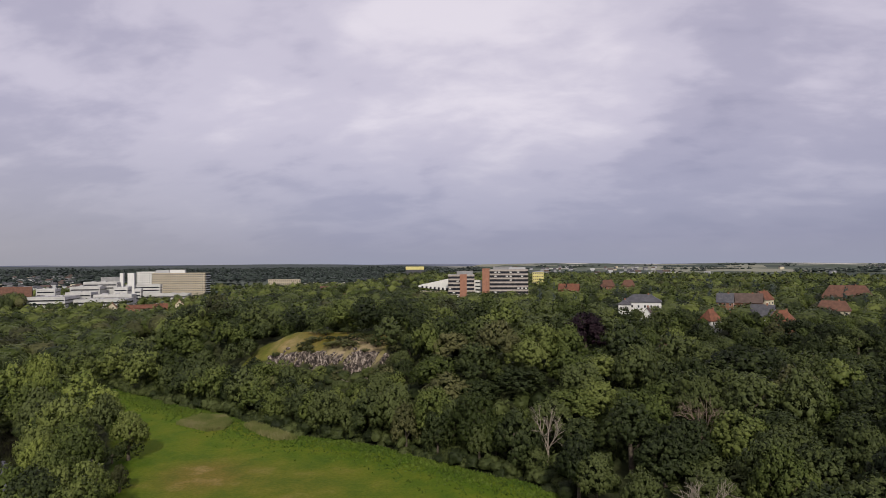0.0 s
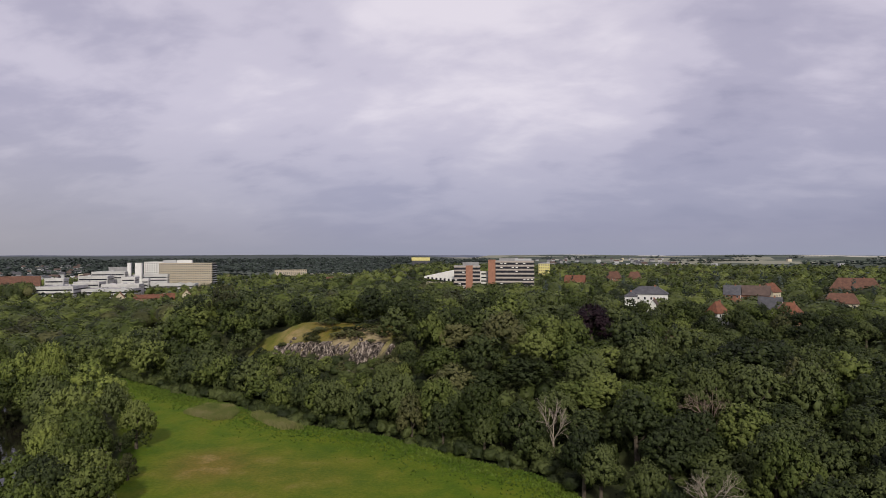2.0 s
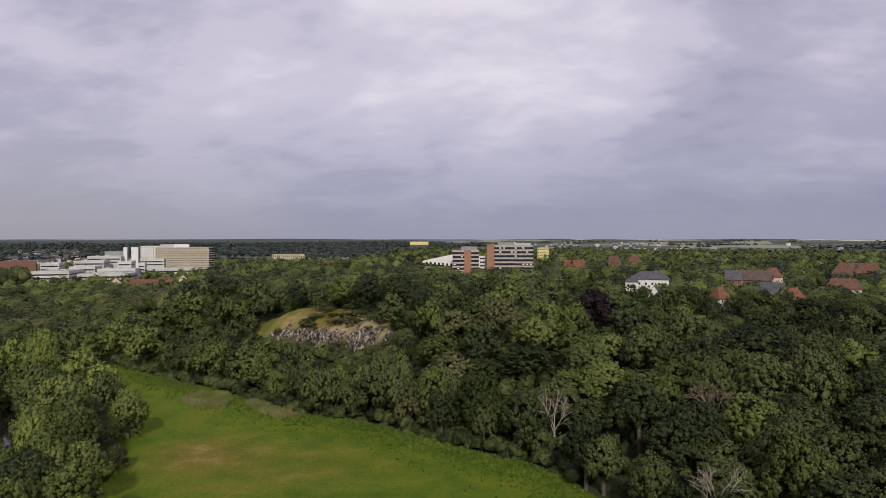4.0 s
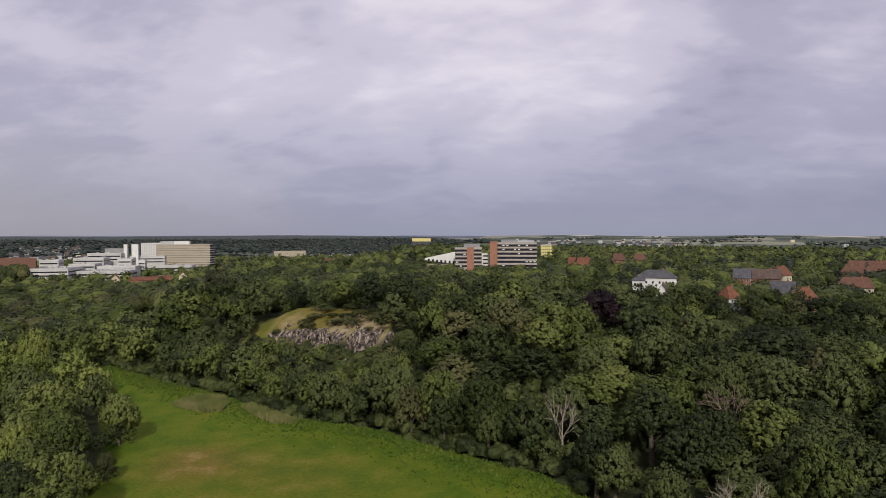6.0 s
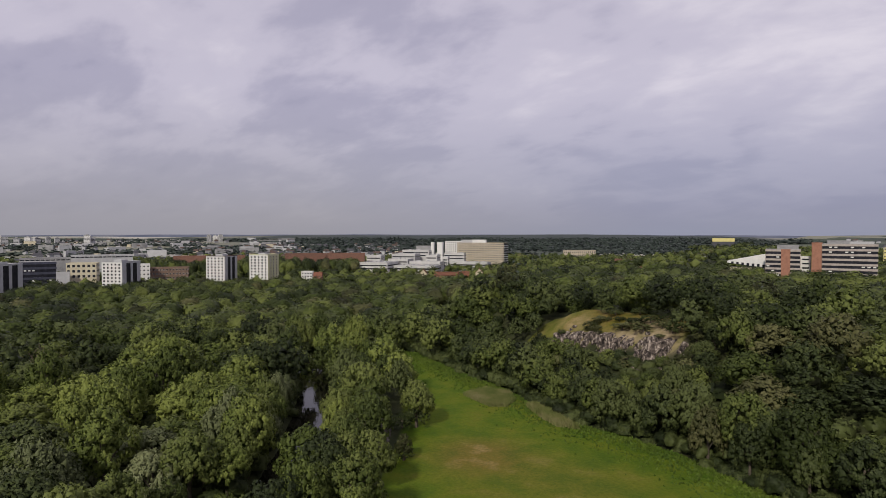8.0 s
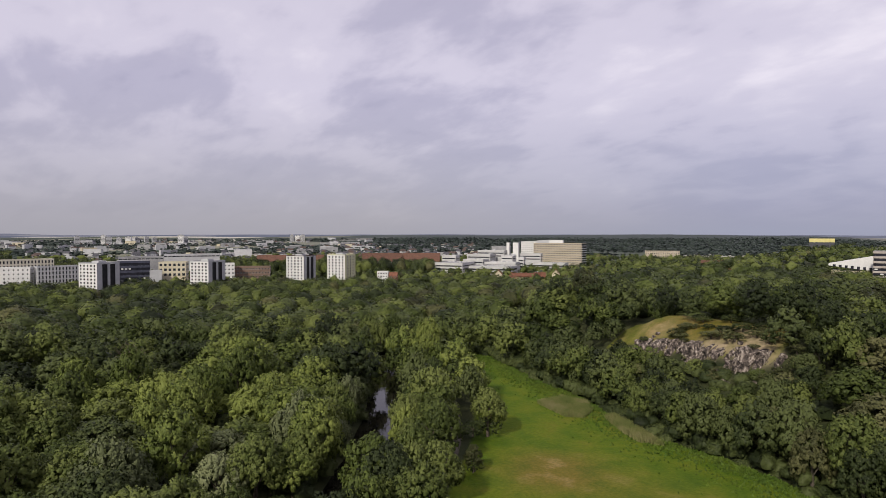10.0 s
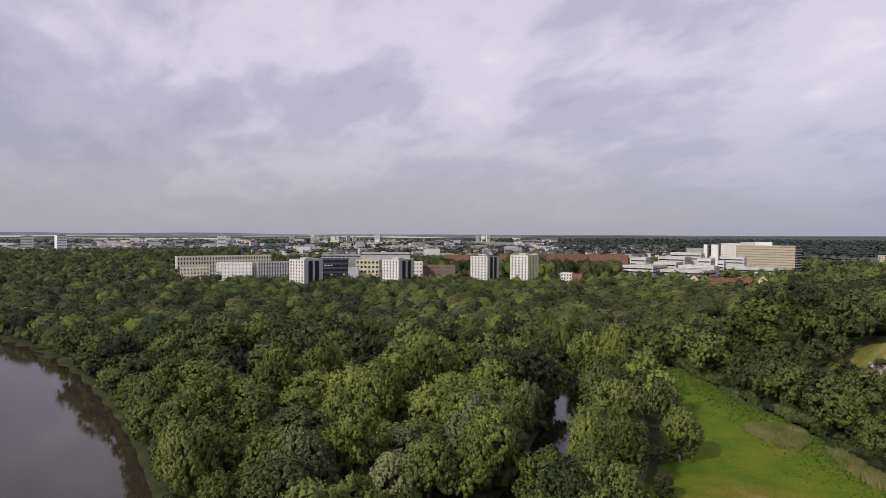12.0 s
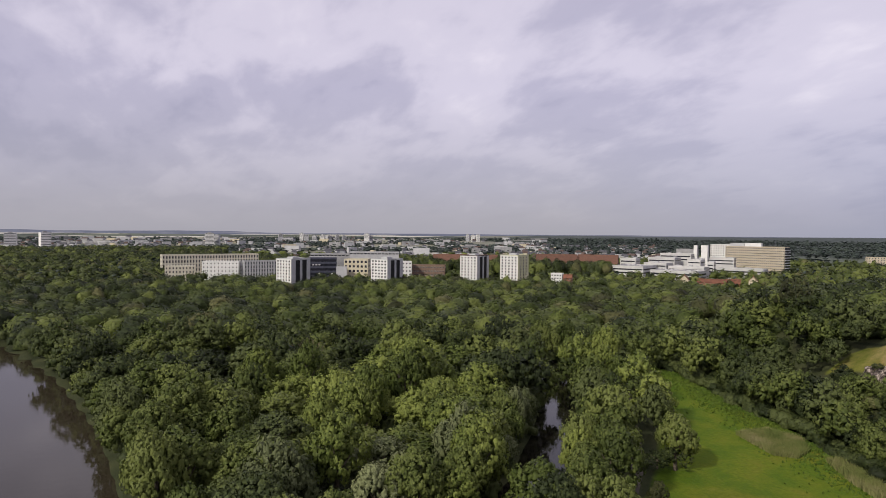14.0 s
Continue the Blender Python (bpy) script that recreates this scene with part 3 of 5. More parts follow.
def ico_dome(level):
    """The upper part of a unit icosphere as points and triangles."""
    bm = bmesh.new()
    bmesh.ops.create_icosphere(bm, subdivisions=level, radius=1.0)
    bmesh.ops.delete(bm, geom=[f for f in bm.faces if f.calc_center_median().z < -0.42], context="FACES")
    bm.verts.index_update()
    v = np.array([p.co[:] for p in bm.verts])
    f = np.array([[p.index for p in q.verts] for q in bm.faces])
    bm.free()
    return v, f


def billow_data(seed, level, bumps, sprays, leaf):
    """A far crown: a dome swollen into rounded billows and clad in leafy sprays."""
    r = np.random.RandomState(seed)
    heads = unit(r.normal(size=(bumps, 3)) + np.array([0, 0, 0.35]))
    size = r.uniform(0.34, 0.62, bumps)
    axes = np.array([4.9, 4.9, 5.0]) * r.uniform(0.9, 1.08, 3)

    def reach(d):
        near = np.arccos(np.clip(d @ heads.T, -1, 1)) / size[None]
        swell = np.sqrt(np.clip(1 - near ** 2, 0, 1)) * (0.5 + 0.5 * size[None] / 0.62)
        return 0.70 + 0.36 * swell.max(1)
    d, f = ico_dome(level)
    v = d * (0.88 * reach(d))[:, None] * axes + np.array([0, 0, 5.1])
    e = r.normal(size=(sprays * 4, 3)) + np.array([0, 0, 0.3])
    e = unit(e)
    e = e[e[:, 2] > -0.4][:sprays]
    k = len(e)
    pos = e * (reach(e) * r.uniform(0.90, 1.04, k))[:, None] * axes + np.array([0, 0, 5.1])
    side = heads[np.argmin(np.arccos(np.clip(e @ heads.T, -1, 1)) / size[None], 1)]
    nrm = unit(e + 1.1 * (e - side) + 0.42 * r.normal(size=e.shape) + np.array([0, 0, 0.25]))
    t1 = unit(np.cross(nrm, r.normal(size=nrm.shape)))
    t2 = np.cross(nrm, t1)
    w = leaf * r.uniform(0.6, 1.25, (k, 1))
    tri = np.stack([pos + t1 * w, pos - t1 * w * 0.5 + t2 * w * 0.85, pos - t1 * w * 0.5 - t2 * w * 0.85], 1).reshape(-1, 3)
    side_d = heads[np.argmin(np.arccos(np.clip(d @ heads.T, -1, 1)) / size[None], 1)]
    dome_n = unit(d + 1.3 * (d - side_d) + np.array([0, 0, 0.1]))
    spray_n = np.repeat(unit(e + 1.3 * (e - side) + 0.45 * nrm), 3, 0)
    return np.vstack([v, tri]), np.vstack([f, np.arange(len(tri)).reshape(-1, 3) + len(v)]), np.vstack([dome_n, spray_n])


def bend_normals(me, normals):
    """Leaves take the light as the rounded mass that they belong to."""
    at = me.attributes.new("custom_normal", "FLOAT_VECTOR", "POINT")
    at.data.foreach_set("vector", np.ascontiguousarray(normals, np.float32).ravel())


def tube(points, radii, sides=6):
    pts = np.array(points, float)
    d = unit(np.gradient(pts, axis=0))
    ref = np.where(np.abs(d[:, :1]) < 0.8, np.array([[1.0, 0, 0]]), np.array([[0, 1.0, 0]]))
    a = unit(np.cross(d, ref))
    b = np.cross(d, a)
    th = np.linspace(0, 2 * np.pi, sides, endpoint=False)
    ring = pts[:, None] + np.array(radii)[:, None, None] * (np.cos(th)[None, :, None] * a[:, None] + np.sin(th)[None, :, None] * b[:, None])
    n = len(pts)
    f = [(i * sides + j, i * sides + (j + 1) % sides, (i + 1) * sides + (j + 1) % sides, (i + 1) * sides + j) for i in range(n - 1) for j in range(sides)]
    return ring.reshape(-1, 3), np.array(f)


def join_tubes(tubes):
    v, f, k = [], [], 0
    for tv, tf in tubes:
        v.append(tv), f.append(tf + k)
        k += len(tv)
    return np.vstack(v), np.vstack(f)


def trunk_data(seed, height=6.5, r0=0.38):
    r = np.random.RandomState(seed + 500)
    lean = r.uniform(-0.5, 0.5, 2)
    tubes = [tube([(0, 0, -0.8), (lean[0] * 0.2, lean[1] * 0.2, height * 0.35), (lean[0], lean[1], height)], [r0 * 1.25, r0, r0 * 0.45], 7)]
    for i in range(4):
        a = i * 1.6 + r.uniform(-0.4, 0.4)
        h = height * r.uniform(0.4, 0.75)
        tubes.append(tube([(lean[0] * 0.4, lean[1] * 0.4, h), (1.1 * math.cos(a), 1.1 * math.sin(a), h + 1.2),
                           (2.4 * math.cos(a), 2.4 * math.sin(a), h + 2.8)], [r0 * 0.5, r0 * 0.36, r0 * 0.12], 5))
    return join_tubes(tubes)


# kind of tree: leaf, shape, label, variants
KINDS = {
    "oak": ("oak", "round", "dark green broad oak in dense woodland", 4),
    # an oak form that wears the darkened leaf
    "alder": ("alder", "round", "very dark green tree, shade put into its leaf colour, in dense woodland", 3),
    "maple": ("maple", "round", "mid green rounded maple in dense woodland", 4),
    "lime": ("lime", "round", "bright yellow-green lime tree with full crown", 3),
    "willow": ("willow", "weeping", "grey-green willow hanging over the creek", 2),
    "olive": ("olive", "round", "dull olive-brown tree with thinning leaves", 2),
    "poplar": ("maple", "tall", "tall slim green poplar beside the meadow", 2),
    "copper": ("copper", "round", "dark purple copper beech among green trees", 1),
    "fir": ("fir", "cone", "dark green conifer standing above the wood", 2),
    "larch": ("withered", "cone", "brownish withered conifer above the wood", 1),
    "heath": ("heath", "weeping", "low olive-green shrub on the rocky plateau", 2),
    "shrub": ("oak", "weeping", "low dark green shrub at the wood's edge", 2),
}
# lobes, clumps, sprays on each clump, size of a spray, size of a clump, sides of a clump
LODS = {0: (15, 210, 13, 0.24, 0.56, 5), 1: (15, 150, 11, 0.27, 0.66, 5), 2: (14, 92, 8, 0.28, 0.72, 4), 3: (12, 36, 4, 0.34, 0.95, 4), 4: (6, 10, 0, 1.5, 1.9, 5),
        5: (2, 4, 0, 2.6, 3.0, 3)}
# subdivision, billows, sprays and their size for crowns farther off
BILLOWS = {3: (2, 20, 390, 0.40), 4: (1, 8, 50, 0.9), 6: (1, 8, 80, 0.62)}
cache = {}


def crown_lod(kind, variant, lod):
    key = (KINDS[kind][1], kind, variant, lod)
    if key not in cache:
        if lod in BILLOWS and KINDS[kind][1] in ("round", "weeping"):
            cache[key] = billow_data(hash_of(kind) + variant * 17 + lod, *BILLOWS[lod])
            return cache[key]
        nl, npf, nlf, size, pf, sides = LODS[lod]
        cache[key] = crown_data(hash_of(kind) + variant * 17, nl, npf, nlf, size, KINDS[kind][1], pf, sides, 1.0 if lod < 2 else 0.6 if lod == 2 else 0.3)
    return cache[key]


def hash_of(text):
    return sum((i + 3) * ord(ch) for i, ch in enumerate(text)) % 9000


templates = {}


def plant(kind, x, y, height, width, rng):
    """A single tree as a thing with its trunk and crown."""
    variant = rng.randint(KINDS[kind][3])
    key = (kind, variant)
    tall = 13.6 if KINDS[kind][1] in ("tall", "cone") else 10.4
    m = pose(x, y, float(land(x, y)), 0, 0, rng.uniform(0, 360))
    size = Vector((width / 10, width / 10, height / tall))
    if key in templates:
        first = templates[key].scale
        return copy_thing(templates[key], m @ Matrix.Diagonal((size.x / first.x, size.y / first.y, size.z / first.z, 1)))
    leaf, shape, label, _ = KINDS[kind]
    ob = new("shrub" if kind in ("shrub", "heath") else "tree")
    tv, tf = trunk_data(hash_of(kind) + variant, 9.0 if shape in ("tall", "cone") else 6.5)
    part("trunk", mesh_of("trunk", tv, tf, [BARK]), None, ob)
    cv, cf, cn = crown_lod(kind, variant, 2 if kind in ("shrub", "heath") else 0)
    crown = mesh_of("crown", cv, cf, [LEAF[leaf]])
    crown.polygons.foreach_set("use_smooth", np.ones(len(cf), bool))
    bend_normals(crown, cn)
    tone = crown.attributes.new("tone", "FLOAT", "POINT")
    tone.data.foreach_set("value", np.full(len(cv), (variant + 0.5) / KINDS[kind][3] * 0.8 - 0.4, np.float32))
    part("crown", crown, None, ob)
    tagged(ob, label, "shrub" if kind in ("shrub", "heath") else "tree", "trees of the wood")
    ob.matrix_basis = m @ Matrix.Diagonal((*size, 1))
    templates[key] = ob
    return ob


FOOTPRINTS = []          # x, y, radius kept free of trees


def keep_free(x, y, r):
    FOOTPRINTS.append((x, y, r))


def to_house(x, y):
    return min(math.hypot(x - fx, y - fy) - fr for fx, fy, fr in FOOTPRINTS)


def may_grow(x, y, margin=0.0):
    ok = ~inside(x, y, MEADOW)
    ok &= river_depth(x, y) < -1.5
    ok &= to_line(x, y, CREEK) > 6.3
    ok &= to_line(x, y, FOOTPATH) > 2.5
    a, q = crag(x, y)
    ok &= ~((a > 2) & (a < 69) & (q > -4) & (q < 14.5 + 3 * np.sin(a * 0.2)))
    ok &= ~((a > -8) & (a <= 20) & (q > np.where(a < 4, 4, -1)) & (q < 22))
    ok &= ~((a >= 69) & (a < 74) & (q > -5) & (q < 1))
    for fx, fy, fr in FOOTPRINTS:
        ok &= np.hypot(x - fx, y - fy) > fr
    return ok


# trees that stand out, with their height and width
SPECIAL = [
    ("lime", -186, 138, 24, 17), ("lime", -176, 128, 22, 14), ("lime", -206, 108, 22, 14), ("lime", -210, 93, 21, 13), ("lime", -160, 102, 20, 15),
    ("lime", -170, 112, 21, 13), ("lime", -158, 92, 18, 12), ("willow", -115, 86, 15, 12), ("willow", -122, 95, 13, 10), ("maple", -138, 66, 15, 13),
    ("maple", -216, 240, 19, 13), ("oak", -203, 236, 18, 12), ("maple", -219, 226, 19, 13), ("maple", -214, 229, 15, 9), ("willow", -131, 115, 15, 10), ("willow", -145, 146, 16, 9), ("willow", -138, 132, 13, 9), ("oak", -87, 105, 17, 14), ("maple", -96, 124, 15, 12),
    ("lime", -178, 222, 22, 12), ("maple", -186, 228, 21, 11), ("lime", -170, 212, 17, 11), ("maple", -152, 190, 14, 10), ("lime", -129, 163, 16, 11),
    ("maple", -142, 174, 14, 9), ("lime", -116.5, 147, 14, 10), ("maple", -104, 163, 15, 11), ("lime", -131, 194, 14, 7), ("olive", -91, 139, 7, 5), ("shrub", -91, 139.6, 4, 4.5), ("shrub", -104, 163.6, 7, 8), ("shrub", -107, 160, 5, 7), ("willow", -153, 157, 12, 8), ("maple", -137, 138.5, 11, 8), ("willow", -128, 128, 9, 7),
    ("maple", -106, 134, 13, 10), ("oak", -80, 86, 16, 13), ("lime", -232, 51, 11, 9), ("copper", 36, 246, 18.5, 20), ("oak", 140, 272, 12, 12), ("maple", 150, 282, 11, 11), ("oak", 128, 258, 13, 12), ("maple", 160, 296, 10, 10), ("oak", 148, 264, 12, 12), ("larch", 61, 224, 17, 12), ("fir", 66, 236, 17, 9),
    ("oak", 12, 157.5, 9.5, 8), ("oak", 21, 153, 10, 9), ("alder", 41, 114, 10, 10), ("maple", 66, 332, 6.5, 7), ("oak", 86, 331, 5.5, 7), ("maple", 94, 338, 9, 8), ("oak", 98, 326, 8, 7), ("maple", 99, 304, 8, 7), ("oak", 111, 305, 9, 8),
    ("maple", 128, 306, 9, 9), ("oak", 140, 301, 8, 8), ("maple", 150, 305, 9, 8), ("oak", 132, 326, 8, 7), ("maple", 132, 380, 8, 8), ("oak", 146, 386, 9, 8),
    ("maple", 162, 388, 8, 8), ("oak", 186, 358, 8, 8), ("maple", 200, 360, 9, 8), ("maple", 232, 446, 11, 10), ("oak", 250, 444, 12, 10),
]


def scatter(r0, r1, spacing, az0, az1, seed):
    """Jittered places in a ring sector; angles in degrees to the left of north."""
    r = np.random.RandomState(seed)
    n = int(2 * r1 / spacing / 0.87) + 2
    gx, gy = np.meshgrid(np.arange(n) - n / 2, np.arange(n) - n / 2)
    x = (gx + 0.5 * (gy % 2)) * spacing + r.uniform(-0.36, 0.36, gx.shape) * spacing
    y = gy * spacing * 0.87 + r.uniform(-0.36, 0.36, gx.shape) * spacing
    x, y = x.ravel(), y.ravel()
    d, az = np.hypot(x, y), np.degrees(np.arctan2(-x, y))
    k = (d >= r0) & (d < r1) & (az > az0) & (az < az1)
    return x[k], y[k]


LIME_STAND = [(-215, 84), (-222, 130), (-232, 180), (-165, 156), (-136, 122), (-125, 92), (-140, 84), (-175, 96)]
DARK_STAND = [(-226, 60), (-216, 84), (-176, 95), (-143, 82), (-118, 62), (-124, 40)]


def kind_at(x, y, rng):
    s = (x + 70) * 0.528 + (y - 200) * 0.85
    c = rng.rand()
    if s > 2:
        # the darkened leaf puts shade into the slope's right-hand part
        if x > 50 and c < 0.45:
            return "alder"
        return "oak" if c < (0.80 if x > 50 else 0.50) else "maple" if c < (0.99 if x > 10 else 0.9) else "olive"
    # mostly darkened leaves towards the view's lower right corner, as painted shade
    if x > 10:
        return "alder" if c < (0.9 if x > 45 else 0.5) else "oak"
    if -142 < x < -96 and 66 < y < 116:
        return "lime" if c < 0.45 else "willow" if c < 0.6 else "maple"
    if inside(x, y, DARK_STAND):
        return "oak" if c < 0.4 else "maple"
    if inside(x, y, LIME_STAND):
        return "lime" if c < 0.9 else "maple"
    if to_line(x, y, CREEK) < 42 and x > -205 and y > 80 and to_line(x, y, FOOTPATH) < 25:
        return "lime" if c < 0.45 else "maple" if c < 0.93 else "oak"
    return "maple" if c < 0.55 else "oak" if c < 0.93 else "lime" if c < 0.97 else "olive"


def far_kind(x, y, rng):
    """Darker mixed woods farther off; the oak share follows direction to fit the camera's view."""
    c = rng.rand()
    return "oak" if c < (0.32 if -x < 1.9 * y else 0.72) else "maple" if c < 0.93 else "olive"


def garden(x, y):
    """The loosely planted quarter round the houses on the hill."""
    s = (x + 70) * 0.528 + (y - 200) * 0.85
    return s > 128 and x > 45 and math.hypot(x, y) < 470


def thin_edge(x, y):
    """Where slimmer trees stand closer: along water, path and meadow, round the crag and in the gardens."""
    a, q = crag(x, y)
    s = (x + 70) * 0.528 + (y - 200) * 0.85
    near_line = (to_line(x, y, MEADOW) < 9) | (to_line(x, y, CREEK) < 16) | (to_line(x, y, FOOTPATH) < 9) | (river_depth(x, y) > -9)
    return near_line | ((a > -30) & (a < 90) & (q > -46) & (q < 40)) | ((s > 128) & (x > 45))


def build_trees():
    rng = np.random.RandomState(11)
    singles = [(k, x, y, h, w) for k, x, y, h, w in SPECIAL]
    for aa, q, h, w in ((24, 16, 2.6, 6), (27, 14, 2.6, 7), (33, 10, 2.2, 5), (41, 9, 3.0, 7), (47, 11, 3.2, 8),
                        (52, 14, 2.8, 6), (22, 5, 1.8, 4), (9, 2, 2.4, 4), (36, 18, 3.2, 7), (60, 16, 3, 6), (66, 12, 3, 6)):
        singles.append(("shrub", *on_crag(aa, q), h, w))
    for aa, q, h, w in ((22, 6, 3.0, 7), (26, 5, 2.4, 6), (38, 6, 3.0, 8), (43, 7, 3.4, 9), (48, 6, 3.2, 8), (24, 9, 2.4, 7),
                        (21, -1, 2.4, 4), (34, -1.5, 2.6, 4), (40, -2.5, 2.2, 4), (70, -6, 4.0, 6), (72, -3, 4.2, 6), (74, 1, 4.0, 6), (76, -6, 5.0, 7), (71, 5, 3.6, 6), (54, 9, 2.6, 7), (60, 7, 2.4, 6), (65, 9, 2.6, 6), (57, 4, 1.6, 4), (8, -2, 2.6, 5)):
        singles.append(("heath", *on_crag(aa, q), h, w))
    for aa, q, h, w in ((80, -3, 9, 9), (78, 5, 9, 8), (85, -9, 10, 9), (74, 9, 8, 8), (80, -12, 8, 8)):
        singles.append(("oak", *on_crag(aa, q), h, w))
    for k in range(16):
        singles.append(("heath", *on_crag(rng.uniform(20, 67), rng.uniform(3, 18)), rng.uniform(1.2, 2.6), rng.uniform(2.5, 4.5)))
    sx, sy, sw = (np.array([row[i] for row in singles], float) for i in (1, 2, 4))
    near = []
    x0, y0 = scatter(66, 225, 13.6, -44, 104, 21)
    x1, y1 = scatter(225, 350, 16.0, -44, 104, 20)
    x, y = np.concatenate([x0, x1]), np.concatenate([y0, y1])
    ok = may_grow(x, y) & ~thin_edge(x, y)
    x2, y2 = scatter(66, 225, 8.6, -44, 104, 26)
    x3, y3 = scatter(225, 350, 10.0, -44, 104, 27)
    x2, y2 = np.concatenate([x2, x3]), np.concatenate([y2, y3])
    ok2 = may_grow(x2, y2) & thin_edge(x2, y2)
    for px, py in np.concatenate([np.stack([x[ok], y[ok]], 1), np.stack([x2[ok2], y2[ok2]], 1)]):
        if (np.hypot(sx - px, sy - py) < sw * 0.42).any():
            continue
        kind = kind_at(px, py, rng)
        stand = float(wave(np.array(px), np.array(py), 60, 8))
        h = 15.0 + 2.6 * stand + rng.uniform(-4.5, 5.0)
        a, q = crag(px, py)
        if garden(px, py):
            if rng.rand() < 0.15:
                continue
            h = rng.uniform(7, 12.5)
        if -18 < a < 84 and -46 < q <= (4 if a < 6 else 0):
            h = min(h, (11.0 if a < -8 else 5.0 if a < 6 else 6.5 if a < 35 else 4.2 if a < 50 else 2.4) + 0.36 * max(0.0, -q)) * rng.uniform(0.85, 1.1)
        elif -40 < a < 90 and 20 < q < 60:
            h *= 0.8
        w = h * rng.uniform(0.46, 0.66) + (2.6 if math.hypot(px, py) < 225 else 4.6)
        if not thin_edge(px, py) and h > 10:
            w = rng.uniform(14.0, 19.0) if math.hypot(px, py) < 225 else rng.uniform(15.5, 21.0)
        near.append((kind, px, py, h, w))
    # edge shrubs along meadow, creek and river
    ex, ey = scatter(90, 470, 5.0, -40, 100, 22)
    d_meadow = to_line(ex, ey, MEADOW[:13])
    edge = ((d_meadow < 5) | (to_line(ex, ey, CREEK) < 11.5) | ((river_depth(ex, ey) > -7) & (river_depth(ex, ey) < -1.6))) & may_grow(ex, ey)
    edge &= ~((ex > -140) & (ex < -84) & (to_line(ex, ey, FOOTPATH) < 9))
    for px, py in zip(ex[edge], ey[edge]):
        near.append(("shrub", px, py, rng.uniform(3.2, 6.5) + (1.5 if py < 60 else 0), rng.uniform(4.5, 7.0)))
    fx, fy = scatter(200, 330, 4.6, -10, 40, 28)
    fa, fq = crag(fx, fy)
    foot = (fa > 4) & (fa < 74) & (fq > -11) & (fq < -4.2)
    for px, py in zip(fx[foot], fy[foot]):
        near.append(("shrub" if rng.rand() < 0.85 else "heath", px, py, rng.uniform(2.6, 5.0), rng.uniform(4.5, 7.0)))
    # trees that stand close behind the bushes at the meadow's edge
    rim = np.random.RandomState(77)
    for px, py in fine_line(MEADOW[2:11], 7.5):
        ox, oy = px + 3.4 + rim.uniform(-1.2, 1.2), py + 5.8 + rim.uniform(-1.5, 1.5)
        near.append(("oak" if rim.rand() < 0.55 else "maple", ox, oy, rim.uniform(9, 13.5), rim.uniform(8, 11)))
    hedge = []
    for px, py in fine_line(MEADOW[:13], 3.4):
        for step in (1.2, 3.6):
            ox, oy = px + step * 0.5 + rng.uniform(-1, 1), py + step * 0.87 + rng.uniform(-1, 1)
            if not inside(ox, oy, MEADOW) and to_line(ox, oy, CREEK) > 7:
                hedge.append(("shrub", ox, oy, rng.uniform(2.0, 5.2), rng.uniform(4.5, 7.0)))
    near.sort(key=lambda row: math.hypot(row[1], row[2]) + (40 if row[0] in ("shrub", "heath") else 0) + (500 if abs(math.degrees(math.atan2(-row[1], row[2])) - 28) > 68 else 0))
    n_single = 300 - len(singles)
    for row in singles + near[:n_single]:
        plant(*row, rng)
    rest = near[n_single:]
    wood("hedge", hedge, 3, rng, "dense green bushes along the wood's edge")
    bushes = [r for r in rest if r[0] in ("shrub", "heath")]
    rest = [r for r in rest if r[0] not in ("shrub", "heath")]
    wood("shrubs", bushes, 3, rng, "dark green shrubs along water, meadow and cliff")
    wood("woodland", [r for r in rest if math.hypot(r[1], r[2]) < 225], 1, rng, "dense summer woodland of mixed broadleaf trees")
    wood("woodland", [r for r in rest if math.hypot(r[1], r[2]) >= 225], 2, rng, "dense green woodland on slopes and river plain")
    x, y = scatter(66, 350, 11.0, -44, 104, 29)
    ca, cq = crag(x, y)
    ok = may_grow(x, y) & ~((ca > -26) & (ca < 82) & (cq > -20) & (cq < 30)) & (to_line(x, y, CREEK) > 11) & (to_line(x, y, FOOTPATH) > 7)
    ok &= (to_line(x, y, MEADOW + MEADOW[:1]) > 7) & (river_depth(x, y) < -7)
    # darkened leaves stand in for the shade seen through gaps in the canopy
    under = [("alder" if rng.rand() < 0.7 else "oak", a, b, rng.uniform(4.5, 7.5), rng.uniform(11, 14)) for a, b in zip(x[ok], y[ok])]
    wood("undergrowth", under, 6, rng, "young trees under the high crowns, gap shade put into their leaves")
    x, y = scatter(350, 640, 17.0, -38, 98, 23)
    ok = may_grow(x, y)
    rows = [(far_kind(a, b, rng), a, b, rng.uniform(7, 12.5) if garden(a, b) else (rng.uniform(8, 12.5) if b > 380 and -160 < a < 34 else rng.uniform(11, 16)), rng.uniform(18, 24)) for a, b in zip(x[ok], y[ok])]
    for k in range(150):
        az, dist = radians(rng.uniform(-33, -3)), rng.uniform(400, 640)
        px, py = -dist * math.sin(az), dist * math.cos(az)
        if may_grow(np.array(px), np.array(py)) and to_house(px, py) > 6:
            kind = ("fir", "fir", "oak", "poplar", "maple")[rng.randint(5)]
            slim = kind in ("fir", "poplar")
            rows.append((kind, px, py, rng.uniform(12, 21) if slim else rng.uniform(11, 15), rng.uniform(7, 11) if slim else rng.uniform(10, 15)))
    for az0, az1, d0, d1, n, h0 in ((43, 84, 500, 600, 130, 15), (40, 58, 770, 850, 120, 21)):
        for k in range(n):
            az, dist = radians(rng.uniform(az0, az1)), rng.uniform(d0, d1)
            px, py = -dist * math.sin(az), dist * math.cos(az)
